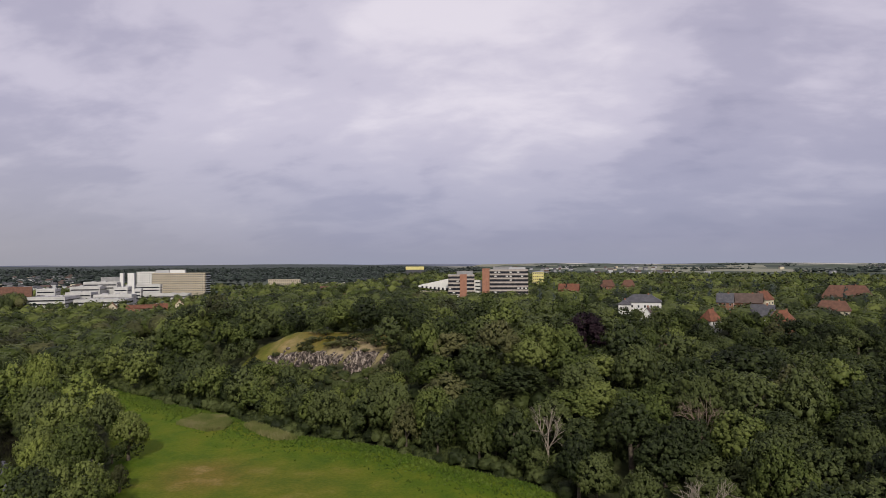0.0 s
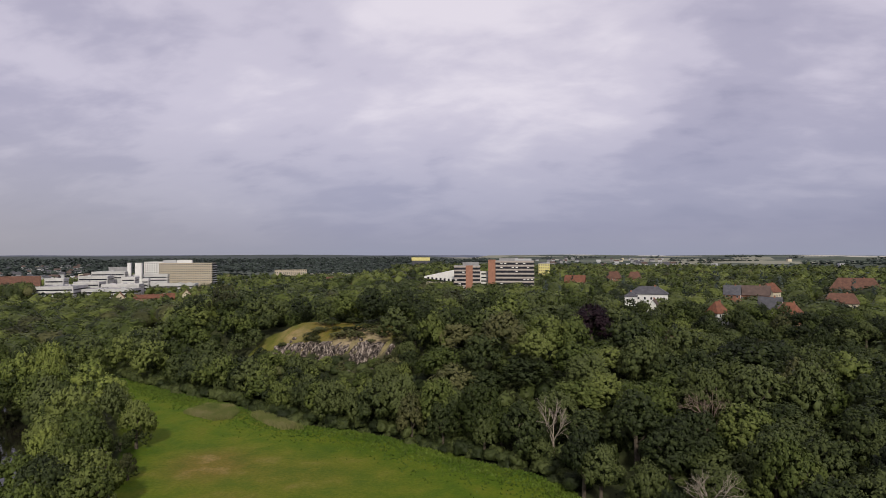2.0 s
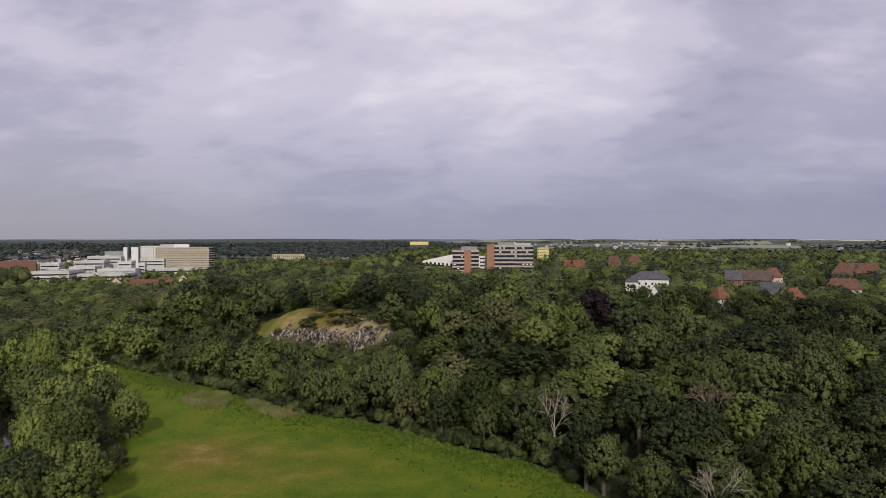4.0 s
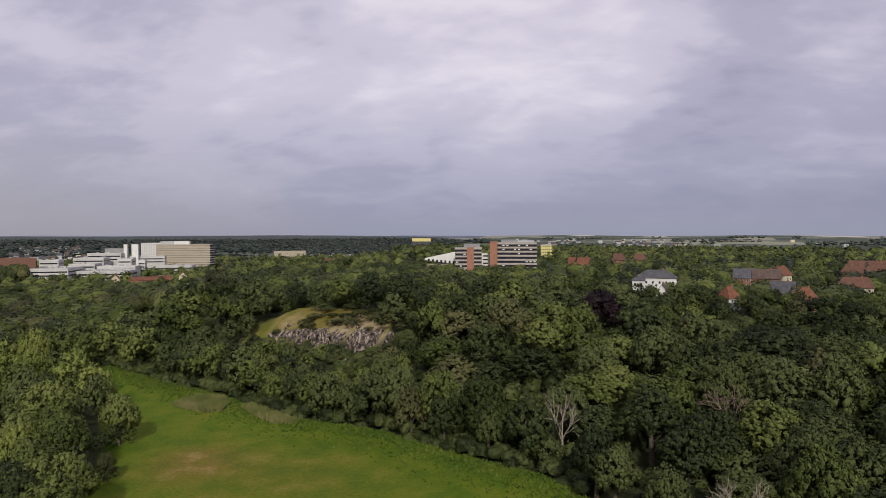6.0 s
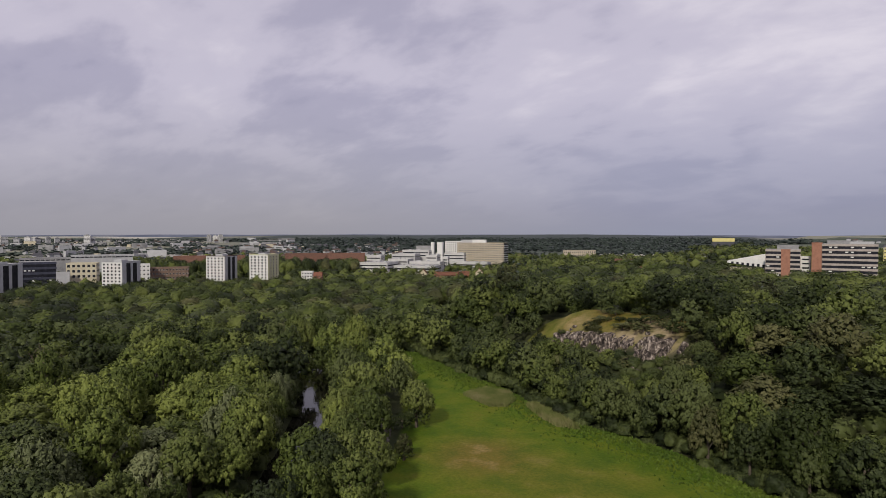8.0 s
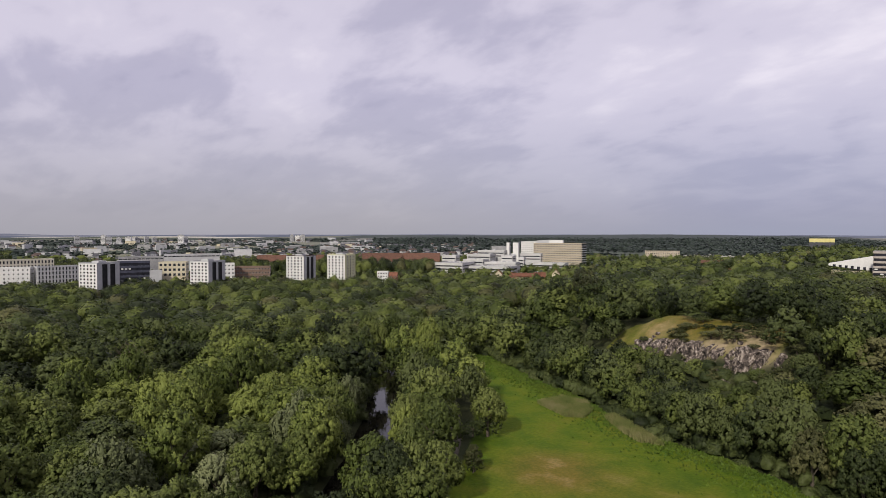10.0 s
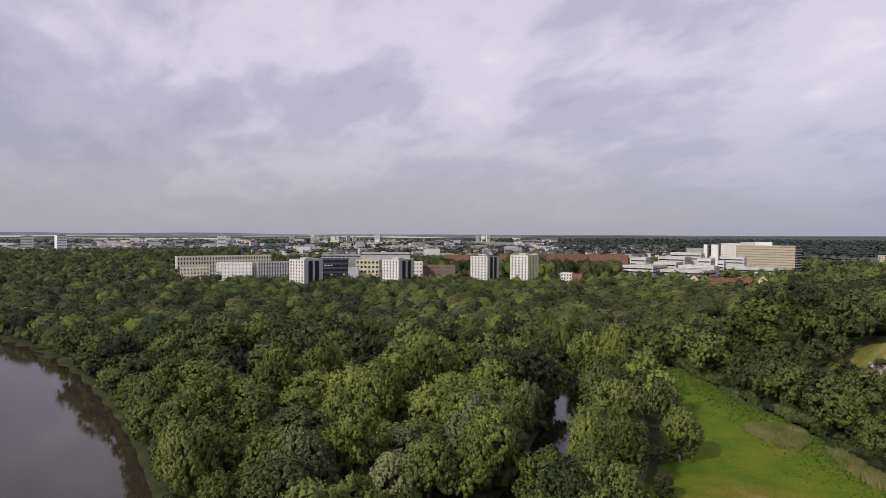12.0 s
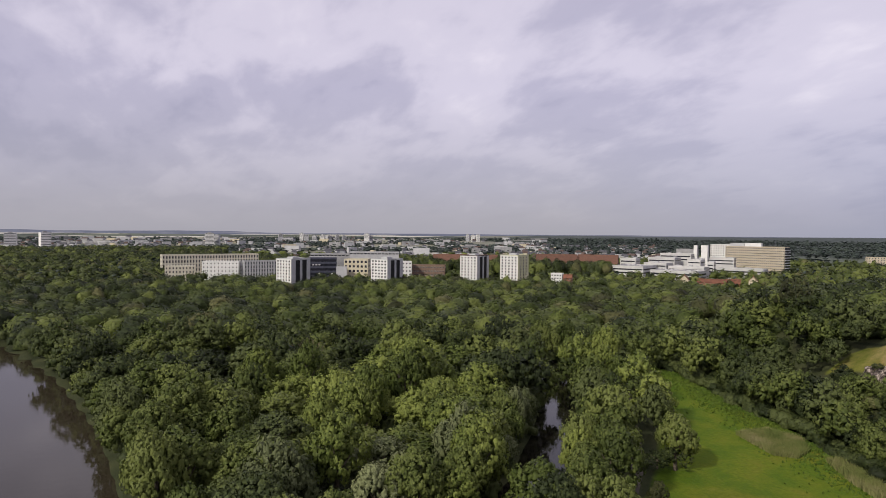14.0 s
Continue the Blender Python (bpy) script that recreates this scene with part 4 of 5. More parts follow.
            if may_grow(np.array(px), np.array(py)) and to_house(px, py) > 3:
                rows.append((kind_at(px, py, rng), px, py, h0 + rng.uniform(0, 3), rng.uniform(12, 17)))
    wood("woodland", rows, 3, rng, "wooded slopes of mixed green trees farther off")
    x, y = scatter(640, 1250, 15.0, -38, 98, 24)
    dens = wave(x, y, 260, 31) + 0.4 * wave(x, y, 90, 32)
    ok = may_grow(x, y) & (dens > -0.75)
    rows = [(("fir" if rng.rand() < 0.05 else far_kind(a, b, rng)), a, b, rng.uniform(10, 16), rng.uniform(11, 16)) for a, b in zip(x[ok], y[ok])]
    for az0, az1, d0, d1, n, h0 in ((17.5, 23, 1090, 1180, 44, 15),):
        for k in range(n):
            az, dist = radians(rng.uniform(az0, az1)), rng.uniform(d0, d1)
            px, py = -dist * math.sin(az), dist * math.cos(az)
            if may_grow(np.array(px), np.array(py)) and to_house(px, py) > 4:
                rows.append(("oak" if rng.rand() < 0.7 else "maple", px, py, h0 + rng.uniform(0, 3.5), rng.uniform(12, 17)))
    x, y = scatter(1250, 1800, 19.0, 74, 97, 33)
    ok = may_grow(x, y) & (wave(x, y, 300, 34) > -0.9)
    rows += [(far_kind(a, b, rng), a, b, rng.uniform(11, 17), rng.uniform(15, 22)) for a, b in zip(x[ok], y[ok])]
    for k in range(46):
        az, dist = radians(rng.uniform(6.2, 11.0)), rng.uniform(1760, 1850)
        rows.append(("oak", -dist * math.sin(az), dist * math.cos(az), rng.uniform(20, 27), rng.uniform(14, 20)))
    wood("woodland", rows, 4, rng, "distant trees between houses and fields")
    x, y = scatter(1250, 3000, 25.0, -42, 102, 25)
    az = np.degrees(np.arctan2(-x, y))
    dens = wave(x, y, 520, 41) + 0.5 * wave(x, y, 170, 42) + 1.2 * ((az > 5) & (az < 46) & (np.hypot(x, y) > 1500))
    ok = may_grow(x, y) & (dens > np.where(az > 40, 0.0, np.where(az < 4, 0.8, 0.55)))
    rows = [(kind_at(a, b, rng), a, b, rng.uniform(10, 15), rng.uniform(22, 36)) for a, b in zip(x[ok], y[ok])]
    # trees past 1500 m take the bluish fir leaf: haze put into colour
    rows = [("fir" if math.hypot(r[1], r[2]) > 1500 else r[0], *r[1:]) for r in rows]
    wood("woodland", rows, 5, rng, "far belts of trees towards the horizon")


def wood(name, rows, lod, rng, label):
    """Many trees as one mesh."""
    order = sorted(LEAF)
    vs, fs, ns, ms, tones, k = [], [], [], [], [], 0
    ground = land(np.array([r[1] for r in rows]), np.array([r[2] for r in rows]))
    for (kind, x, y, h, w), z in zip(rows, ground):
        v, f, nv = crown_lod(kind, rng.randint(KINDS[kind][3]), lod)
        tones.append(np.full(len(v), rng.uniform(-0.5, 0.5), np.float32))
        tall = 13.6 if KINDS[kind][1] in ("tall", "cone") else 10.4
        a = rng.uniform(0, 6.283)
        ca, sa = math.cos(a) * w / 10, math.sin(a) * w / 10
        p = np.empty_like(v)
        p[:, 0] = v[:, 0] * ca - v[:, 1] * sa + x
        p[:, 1] = v[:, 0] * sa + v[:, 1] * ca + y
        turned = nv.copy()
        turned[:, 0] = nv[:, 0] * math.cos(a) - nv[:, 1] * math.sin(a)
        turned[:, 1] = nv[:, 0] * math.sin(a) + nv[:, 1] * math.cos(a)
        ns.append(turned)
        rise = h / tall if lod < 2 or tall > 11 else max(h / tall, 0.085 * w)
        p[:, 2] = v[:, 2] * rise + z + h - tall * rise
        vs.append(p), fs.append(f + k), ms.append(np.full(len(f), order.index(KINDS[kind][0]), np.int32))
        k += len(v)
    me = mesh_of(name, np.vstack(vs), np.vstack(fs), [LEAF[o] for o in order])
    tone = me.attributes.new("tone", "FLOAT", "POINT")
    tone.data.foreach_set("value", np.concatenate(tones))
    me.polygons.foreach_set("material_index", np.concatenate(ms))
    me.polygons.foreach_set("use_smooth", np.ones(len(me.polygons), bool))
    bend_normals(me, np.vstack(ns))
    tagged(new(name, me), label, "woodland", kind="stuff")


def bare_tree(x, y, height, spread, seed, wood_mat, label, twigs=3):
    """A leafless tree: trunk, forking limbs and twigs."""
    r = np.random.RandomState(seed)
    tubes, limbs = [], []

    def grow(p, d, length, rad, depth, out):
        q = p + d * length * 0.5 + r.normal(0, 0.04, 3) * length
        e = q + unit(d + r.normal(0, 0.12, 3)) * length * 0.5
        out.append(tube([p, q, e], [rad, rad * 0.8, rad * 0.5], 5))
        if depth == 0:
            return
        for i in range(3 if depth > 1 else twigs):
            nd = unit(d + r.normal(0, 0.42 * spread, 3) + np.array([0, 0, 0.14]))
            start = p + (e - p) * r.uniform(0.45, 1.0)
            grow(start, nd, length * r.uniform(0.55, 0.8), rad * 0.52, depth - 1, out)
    ob = new("bare_tree")
    foot = np.array([0, 0, -0.6])
    top = np.array([0, 0, height * 0.45])
    tv, tf = tube([foot, (foot + top) / 2 + r.normal(0, 0.1, 3), top], [0.42, 0.34, 0.26], 7)
    part("trunk", mesh_of("trunk", tv, tf, [wood_mat]), None, ob)
    for i in range(5):
        a = i * 1.3 + r.uniform(-0.3, 0.3)
        out = []
        grow(top * r.uniform(0.7, 1.0), unit(np.array([math.cos(a) * 0.55 * spread, math.sin(a) * 0.55 * spread, 1.0])), height * 0.3, 0.19, 3, out)
        lv, lf = join_tubes(out)
        part("limb", mesh_of("limb", lv, lf, [wood_mat]), None, ob)
    ob.matrix_basis = pose(x, y, float(land(x, y)))
    tagged(ob, label, "bare tree")


# ---- buildings ----
def window_mesh(w, h, name="window", glass=None, frame_mat=None):
    """A framed pane that fronts on -y, with a sill."""
    bm = boxes((-w / 2 + 0.06, w / 2 - 0.06, -0.02, 0.10, 0.06, h - 0.06, 0),
               (-w / 2, w / 2, -0.07, 0.10, 0, 0.07, 1), (-w / 2, w / 2, -0.07, 0.10, h - 0.07, h, 1),
               (-w / 2, -w / 2 + 0.07, -0.07, 0.10, 0.07, h - 0.07, 1), (w / 2 - 0.07, w / 2, -0.07, 0.10, 0.07, h - 0.07, 1))
    me = bpy.data.meshes.new(name)
    bm.to_mesh(me)
    bm.free()
    for mt in (glass or GLASS, frame_mat or FRAME):
        me.materials.append(mt)
    return me


def window_grid(parent, me, cols, rows, x0, dx, z0, dz, y, turn=0.0, face_x=0.0, skip=0.0, seed=1):
    """Windows in rows on a wall; turn 0 fronts on -y, 90 on +x, -90 on -x."""
    r = random.Random(seed)
    for i in range(cols):
        for j in range(rows):
            if r.random() < skip:
                continue
            s = x0 + i * dx
            if turn == 0:
                m = pose(s, y, z0 + j * dz)
            else:
                m = pose(face_x, s, z0 + j * dz, 0, 0, turn)
            part("window", me, None, parent, at=m)


def thing(name, x, y, z, rz, label, category, group=""):
    ob = new(name)
    ob.matrix_basis = pose(x, y, z, 0, 0, rz)
    return tagged(ob, label, category, group)


def flat_block(name, x, y, z, rz, w, d, h, wall, label, category="building", roof=None, cols=0, rows=0, ww=1.4, wh=1.5, storey=3.2,
               side_cols=0, glass=None, parapet=0.5, group="", plinth=1.0):
    """A flat-roofed building whose front runs along local x at y = 0."""
    ob = thing(name, x, y, z, rz, label, category, group)
    keep_free(x - math.sin(radians(rz)) * d / 2, y + math.cos(radians(rz)) * d / 2, max(w, d) * 0.5 + 2)
    part("wall", boxes((-w / 2, w / 2, 0, d, -3, h - 0.3)), wall, ob)
    part("roof", boxes((-w / 2 + 0.3, w / 2 - 0.3, 0.3, d - 0.3, h - 0.3, h - 0.02)), roof or ROOF_FLAT, ob)
    bm = boxes((-w / 2 - 0.1, w / 2 + 0.1, -0.1, 0.3, h - 0.3, h + parapet), (-w / 2 - 0.1, w / 2 + 0.1, d - 0.3, d + 0.1, h - 0.3, h + parapet),
               (-w / 2 - 0.1, -w / 2 + 0.3, 0.3, d - 0.3, h - 0.3, h + parapet), (w / 2 - 0.3, w / 2 + 0.1, 0.3, d - 0.3, h - 0.3, h + parapet))
    part("parapet", bm, wall, ob)
    if cols:
        me = window_mesh(ww, wh, glass=glass)
        dx = w / cols
        z0 = h - rows * storey + (storey - wh) * 0.5
        window_grid(ob, me, cols, rows, -w / 2 + dx / 2, dx, z0, storey, -0.02)
        if side_cols:
            dy = d / side_cols
            for turn, fx in ((90, w / 2 + 0.02), (-90, -w / 2 - 0.02)):
                window_grid(ob, me, side_cols, rows, dy / 2, dy, z0, storey, 0, turn, fx)
    return ob


def band_block(name, x, y, z, rz, w, d, h, label, storeys, spandrel, roof=None, group="", mullion=3.2):
    """A block of glazed storeys between projecting spandrel bands."""
    ob = thing(name, x, y, z, rz, label, "building", group)
    keep_free(x - math.sin(radians(rz)) * d / 2, y + math.cos(radians(rz)) * d / 2, max(w, d) * 0.5 + 2)
    part("glazing", boxes((-w / 2, w / 2, 0, d, -3, h - 0.2)), DARKGLASS, ob, "dark window bands")
    st = h / storeys
    for k in range(storeys + 1):
        z0 = k * st - st * 0.23
        part("spandrel", boxes((-w / 2 - 0.35, w / 2 + 0.35, -0.35, d + 0.35, z0, z0 + st * 0.44)), spandrel, ob)
    blind = random.Random(3)
    me = bpy.data.meshes.new("blind")
    bm = boxes((-1.0, 1.0, -0.06, 0.02, 0, st * 0.26))
    bm.to_mesh(me)
    bm.free()
    me.materials.append(WHITE)
    n = int(w / mullion)
    for k in range(storeys):
        for i in range(n):
            if blind.random() < 0.3:
                part("blind", me, None, ob, at=pose(-w / 2 + (i + 0.5) * w / n, 0, k * st + st * 0.42))
    part("roof", boxes((-w / 2, w / 2, 0, d, h + 0.1, h + st * 0.27 + 0.02)), roof or ROOF_FLAT, ob)
    return ob


def gable_mesh(w, d, h, over=0.5, hip=0.0):
    """A tiled roof with thickness, its ridge along x; hip draws the ridge's ends in."""
    bm = bmesh.new()
    x, y, t = w / 2 + over, d / 2 + over, 0.22
    ins = hip * min(x, y)
    drop = h * over / (d / 2)
    low, high = [], []
    for lift, store in ((0.0, low), (t, high)):
        for p in ((-x, -y, -drop), (x, -y, -drop), (x, y, -drop), (-x, y, -drop), (-x + ins, 0, h), (x - ins, 0, h)):
            store.append(bm.verts.new((p[0], p[1], p[2] + lift)))
    for s, flip in ((high, False), (low, True)):
        for q in ((0, 1, 5, 4), (2, 3, 4, 5), (3, 0, 4), (1, 2, 5)):
            if len(q) == 3 and hip == 0:
                continue
            vs = [s[i] for i in q]
            bm.faces.new(vs[::-1] if flip else vs)
    rim = [(0, 1), (1, 2), (2, 3), (3, 0)] if hip else [(0, 1), (2, 3), (1, 5), (5, 2), (3, 4), (4, 0)]
    for i, j in rim:
        bm.faces.new((low[i], low[j], high[j], high[i]))
    return bm


def house(x, y, z, rz, w, d, h, roof_h, wall, roof, label, hip=0.0, cols=3, rows=2, chimney=True, name="house", group="houses on the hill"):
    ob = thing(name, x, y, z, rz, label, "house", group)
    keep_free(x, y, max(w, d) * 0.5 + 1)
    bm = boxes((-w / 2, w / 2, -d / 2, d / 2, -3, h))
    if hip == 0:
        for sx in (-w / 2 + 0.02, w / 2 - 0.02):
            vs = [bm.verts.new((sx, -d / 2, h)), bm.verts.new((sx, d / 2, h)), bm.verts.new((sx, 0, h + roof_h - 0.1))]
            bm.faces.new(vs)
    part("wall", bm, wall, ob)
    part("roof", gable_mesh(w, d, roof_h, hip=hip), roof, ob, at=pose(0, 0, h))
    if chimney:
        part("chimney", boxes((w * 0.15, w * 0.15 + 0.8, -0.4, 0.4, h + roof_h * 0.4, h + roof_h + 0.9)), BRICK, ob)
    me = window_mesh(1.1, 1.4)
    dz = h / rows
    window_grid(ob, me, cols, rows, -w / 2 + w / cols / 2, w / cols, dz * 0.3, dz, -d / 2 - 0.02)
    n = max(2, int(d / 3.5))
    for turn, fx in ((90, w / 2 + 0.02), (-90, -w / 2 - 0.02)):
        window_grid(ob, me, n, rows, -d / 2 + d / n / 2, d / n, dz * 0.3, dz, 0, turn, fx)
    return ob


def tower(x, y, z, rz, label, side_wall, top_mat, strips=2):
    """An eleven-storey residential point block: a punched white front and a side cut by dark glazed strips."""
    w, d, h, st = 20.0, 24.0, 33.0, 2.95
    ob = thing("tower_block", x, y, z, rz, label, "tower block", "residential towers")
    keep_free(x, y + 8, 17)
    part("wall", boxes((-w / 2, w / 2, 0, d, -3, h)), WHITE, ob)
    me = window_mesh(1.9, 1.7)
    window_grid(ob, me, 5, 10, -w / 2 + 2.4, 3.8, h - 10 * st + 0.2, st, -0.02)
    if strips:
        edges = [0.0] + [e for k in range(strips) for e in (5.4 + k * 8.4, 11.0 + k * 8.4)] + [d]
        for k in range(0, len(edges) - 1, 2):
            part("side_panel", boxes((w / 2, w / 2 + 0.35, edges[k], edges[k + 1], 0, h)), side_wall, ob)
        for k in range(1, len(edges) - 1, 2):
            part("glazed_strip", boxes((w / 2 - 0.4, w / 2 + 0.05, edges[k], edges[k + 1], 0, h - 0.8)), STRIP, ob, "recessed balcony strip, shade put into its near-black colour")
    else:
        part("side_panel", boxes((w / 2, w / 2 + 0.35, 0, d, 0, h)), side_wall, ob)
        window_grid(ob, me, 3, 10, 6.0, 6.0, h - 10 * st + 0.2, st, 0, 90, w / 2 + 0.37)
    part("roof", boxes((-w / 2 + 0.3, w / 2 - 0.3, 0.3, d - 0.3, h, h + 0.12)), ROOF_FLAT, ob)
    part("parapet", boxes((-w / 2 - 0.15, w / 2 + 0.4, -0.15, 0.25, h, h + 0.7), (-w / 2 - 0.15, w / 2 + 0.4, d - 0.25, d + 0.15, h, h + 0.7),
                          (-w / 2 - 0.15, -w / 2 + 0.25, 0.25, d - 0.25, h, h + 0.7), (w / 2, w / 2 + 0.4, 0.25, d - 0.25, h, h + 0.7)), top_mat, ob)
    part("roof_housing", boxes((-4.5, 3.0, d * 0.35, d * 0.7, h + 0.12, h + 1.9)), GREYWHITE, ob)
    return ob


# residential towers
tower(-575, 233, -0.9, 22, "white point block with dark glazed side strips", GREYWHITE, GREYWHITE)
tower(-536, 313, -0.9, 22, "white point block with dark glazed side strips", GREYWHITE, GREYWHITE)
tower(-519, 407, 1.7, 22, "white point block with reddish roof edge", GREYWHITE, ROOF_BROWN)
tower(-492, 438, 2.5, 22, "white and pale yellow point block", LIMEPANEL, LIMEPANEL, 0)

# hospital
flat_block("hospital_slab", -458, 832, 2.2, 6, 76, 17, 40.5, TAN, "long tan hospital ward slab with window grid", "hospital", cols=30, rows=11, ww=1.9, wh=1.25, storey=3.3, glass=SLABGLASS)
part("end_wall", boxes((38.0, 38.3, 0.0, 17.0, 0, 40.3)), DARKGLASS, bpy.data.objects["hospital_slab"], "dark glazed end wall")
for k in range(11):
    part("balcony", boxes((38.3, 39.4, 1.0, 16.0, 3.5 + k * 3.3, 4.4 + k * 3.3)), GREYWHITE, bpy.data.objects["hospital_slab"])
flat_block("hospital_block", -517, 849, 2.2, 13, 26, 20, 42, WHITE, "white ward block behind the tan slab", "hospital", cols=8, rows=9, ww=1.4, wh=1.7, storey=3.4)
flat_block("plant_room", -487, 841, 42.4, 13, 18, 6, 4.4, GREYWHITE, "pale grey plant room on the slab roof", "plant room")
flat_block("plant_room", -467, 845, 42.4, 13, 21, 6, 4.6, WHITE, "white plant room on the slab roof", "plant room")
flat_block("stair_tower", -504, 771, 2.2, 20, 4.2, 6, 41.5, WHITE, "slim white stair tower", "stair tower")
flat_block("stair_tower", -494, 776, 2.2, 20, 8, 7, 41.5, WHITE, "white lift tower beside the wards", "stair tower")


def clinic(x, y, rz, w, d, h, label, storeys=2, band=1.5):
    """A deep clinic wing: white parapet bands over continuous dark windows, flat grey roof with upstands."""
    z = 1.3
    ob = thing("clinic_wing", x, y, z, rz, label, "hospital", "clinic wings")
    keep_free(x - math.sin(radians(rz)) * d / 2, y + math.cos(radians(rz)) * d / 2, max(w, d) * 0.5 + 2)
    part("wall", boxes((-w / 2, w / 2, 0, d, -3, h - 0.2)), CLINIC, ob)
    for k in range(storeys):
        z0 = h - 2.6 - k * 4.0 - band
        part("window_band", boxes((-w / 2 + 1.0, w / 2 - 1.0, -0.12, 0.1, z0, z0 + band)), DARKGLASS, ob, "dark window band")
        part("window_band", boxes((w / 2 - 0.1, w / 2 + 0.12, 1.5, d - 1.5, z0, z0 + band)), DARKGLASS, ob, "dark window band")
    part("roof", boxes((-w / 2 + 0.3, w / 2 - 0.3, 0.3, d - 0.3, h - 0.2, h)), ROOF_FLAT, ob)
    part("parapet", boxes((-w / 2 - 0.15, w / 2 + 0.15, -0.15, 0.3, h - 0.9, h + 0.8), (-w / 2 - 0.15, w / 2 + 0.15, d - 0.3, d + 0.15, h - 0.9, h + 0.6),
                          (-w / 2 - 0.15, -w / 2 + 0.3, 0.3, d - 0.3, h - 0.9, h + 0.6), (w / 2 - 0.3, w / 2 + 0.15, 0.3, d - 0.3, h - 0.9, h + 0.6)), CLINIC, ob)
    r = random.Random(int(w * 7 + d))
    for k in range(4):
        ux, uy = r.uniform(-w * 0.4, w * 0.36), r.uniform(d * 0.2, d * 0.8)
        part("roof_upstand", boxes((ux, ux + r.uniform(2, 5), uy, uy + r.uniform(2, 5), h, h + r.uniform(0.8, 2.0))), GREYWHITE, ob)
    return ob


clinic(-496, 625, 20, 37, 52, 18.6, "low white clinic wing with window band")
clinic(-533, 671, 20, 20, 18, 25.6, "white clinic block on a higher level")
clinic(-453, 653, 18, 54, 34, 14.6, "long low white clinic wing with dark bands", 3, 1.8)
clinic(-463, 691, 18, 42, 22, 18.0, "pale stepped clinic storey", 1)
clinic(-501, 683, 18, 28, 26, 21.0, "pale clinic wing stepping back")
clinic(-517, 717, 18, 34, 26, 26.4, "white clinic wing on the third terrace", 1)
clinic(-520, 751, 18, 40, 20, 31.2, "white clinic wing below the towers", 2)
clinic(-479, 731, 18, 16, 20, 25.0, "white square clinic block", 1)
clinic(-485, 787, 18, 46, 12, 26.5, "long grey connecting wing between wards")
clinic(-450, 721, 18, 8, 9, 23.4, "white upright clinic tower", 3)
clinic(-433, 755, 14, 54, 20, 15.6, "white entrance podium below the slab", 2, 1.6)
flat_block("service_hall", -548, 815, 1.2, 18, 27, 14, 36.0, ROOF_FLAT, "dark flat-roofed hall behind the terraces", "hospital")
house(-363, 588, 1, 24, 26, 10, 11, 3.0, BRICK, ROOF_RED, "long red brick house below the hospital", cols=8, rows=3, group="houses by the hospital")
house(-341, 622, 4, 118, 9, 8, 9.6, 4.2, CREAM, ROOF_RED, "cream gabled house with red roof", group="houses by the hospital")
house(-406, 606, 2, 118, 9, 8.6, 9, 4.6, CREAM, ROOF_RED, "cream gabled house with red roof", group="houses by the hospital")
house(-352, 606, 2, 30, 12, 9, 9, 4.0, BRICK, ROOF_RED, "red brick house with red roof", group="houses by the hospital")

# office block with bands
band_block("office_block", -37, 569, 19.1, 3, 24, 14, 25, "low office block with brick core and bands", 7, CONCRETE)
flat_block("brick_core", -35, 568.2, 19.1, 3, 6.4, 7, 25.6, CORE, "upright brick stair core of the office block", "stair core")
flat_block("roof_storey", -34, 574, 44.5, 3, 15, 8, 3.2, ROOF_FLAT, "grey set-back roof storey", "roof storey")
band_block("office_block", 7, 572, 19.1, -1, 35, 15, 29.6, "tall office block with concrete bands", 8, CONCRETE)
flat_block("brick_core", -14.2, 569.5, 19.1, -1, 6.6, 15, 30.8, CORE, "tall brick stair core of the office block", "stair core")
flat_block("roof_storey", 0, 578, 49.7, -1, 15, 6, 1.9, ROOF_FLAT, "low dark roof housing", "roof storey")
flat_block("roof_storey", 15, 578, 49.7, -1, 15, 6, 1.2, GREYWHITE, "low pale roof housing", "roof storey")
flat_block("link_bridge", -22, 581, 19.1, 1, 7, 8, 19.6, WHITE, "white link between the office blocks", "link building", cols=1, rows=5, ww=5, wh=1.4, storey=3.4)
house(43.5, 762, 22.8, -3, 13.5, 12, 21, 0.8, YELLOW, ROOF_FLAT, "pale yellow apartment house behind the offices", hip=0.8, cols=6, rows=6, chimney=False)


def lecture_hall():
    """A hall whose white roof climbs towards the offices."""
    ob = thing("lecture_hall", -64, 597, 19.4, 3, "white hall with a rising wedge roof", "hall")
    keep_free(-64, 605, 18)
    bm = bmesh.new()
    prof = ((-17, 13.0), (14, 9.0), (14, 21.0), (-17, 14.4))
    f = [bm.verts.new((x, 0, z)) for x, z in prof]
    b = [bm.verts.new((x, 18, z)) for x, z in prof]
    bm.faces.new(f), bm.faces.new(b[::-1])
    for i in range(4):
        j = (i + 1) % 4
        bm.faces.new((f[j], f[i], b[i], b[j]))
    part("wall", bm, WHITE, ob)
    part("base", boxes((-15, 14, 0.6, 17.4, -3, 9)), CREAM, ob)
    for k in range(7):
        x = -14 + k * 4.0
        part("fin", boxes((x, x + 1.9, -0.5, 0.02, 12.0 - k * 0.5, 14.0 - k * 0.35)), DARKGLASS, ob, "dark window notch")


lecture_hall()

# houses on the hill
house(80, 349, 25, -14, 20, 12, 9.4, 3.6, WHITE, ROOF_DARK, "white two-storey villa with slate hipped roof", hip=0.9, cols=6, rows=2, name="villa")
house(69, 341, 25, 76, 7, 6, 8.4, 2.0, WHITE, ROOF_DARK, "white villa wing with loggia", hip=0.6, cols=3, rows=2, name="villa")
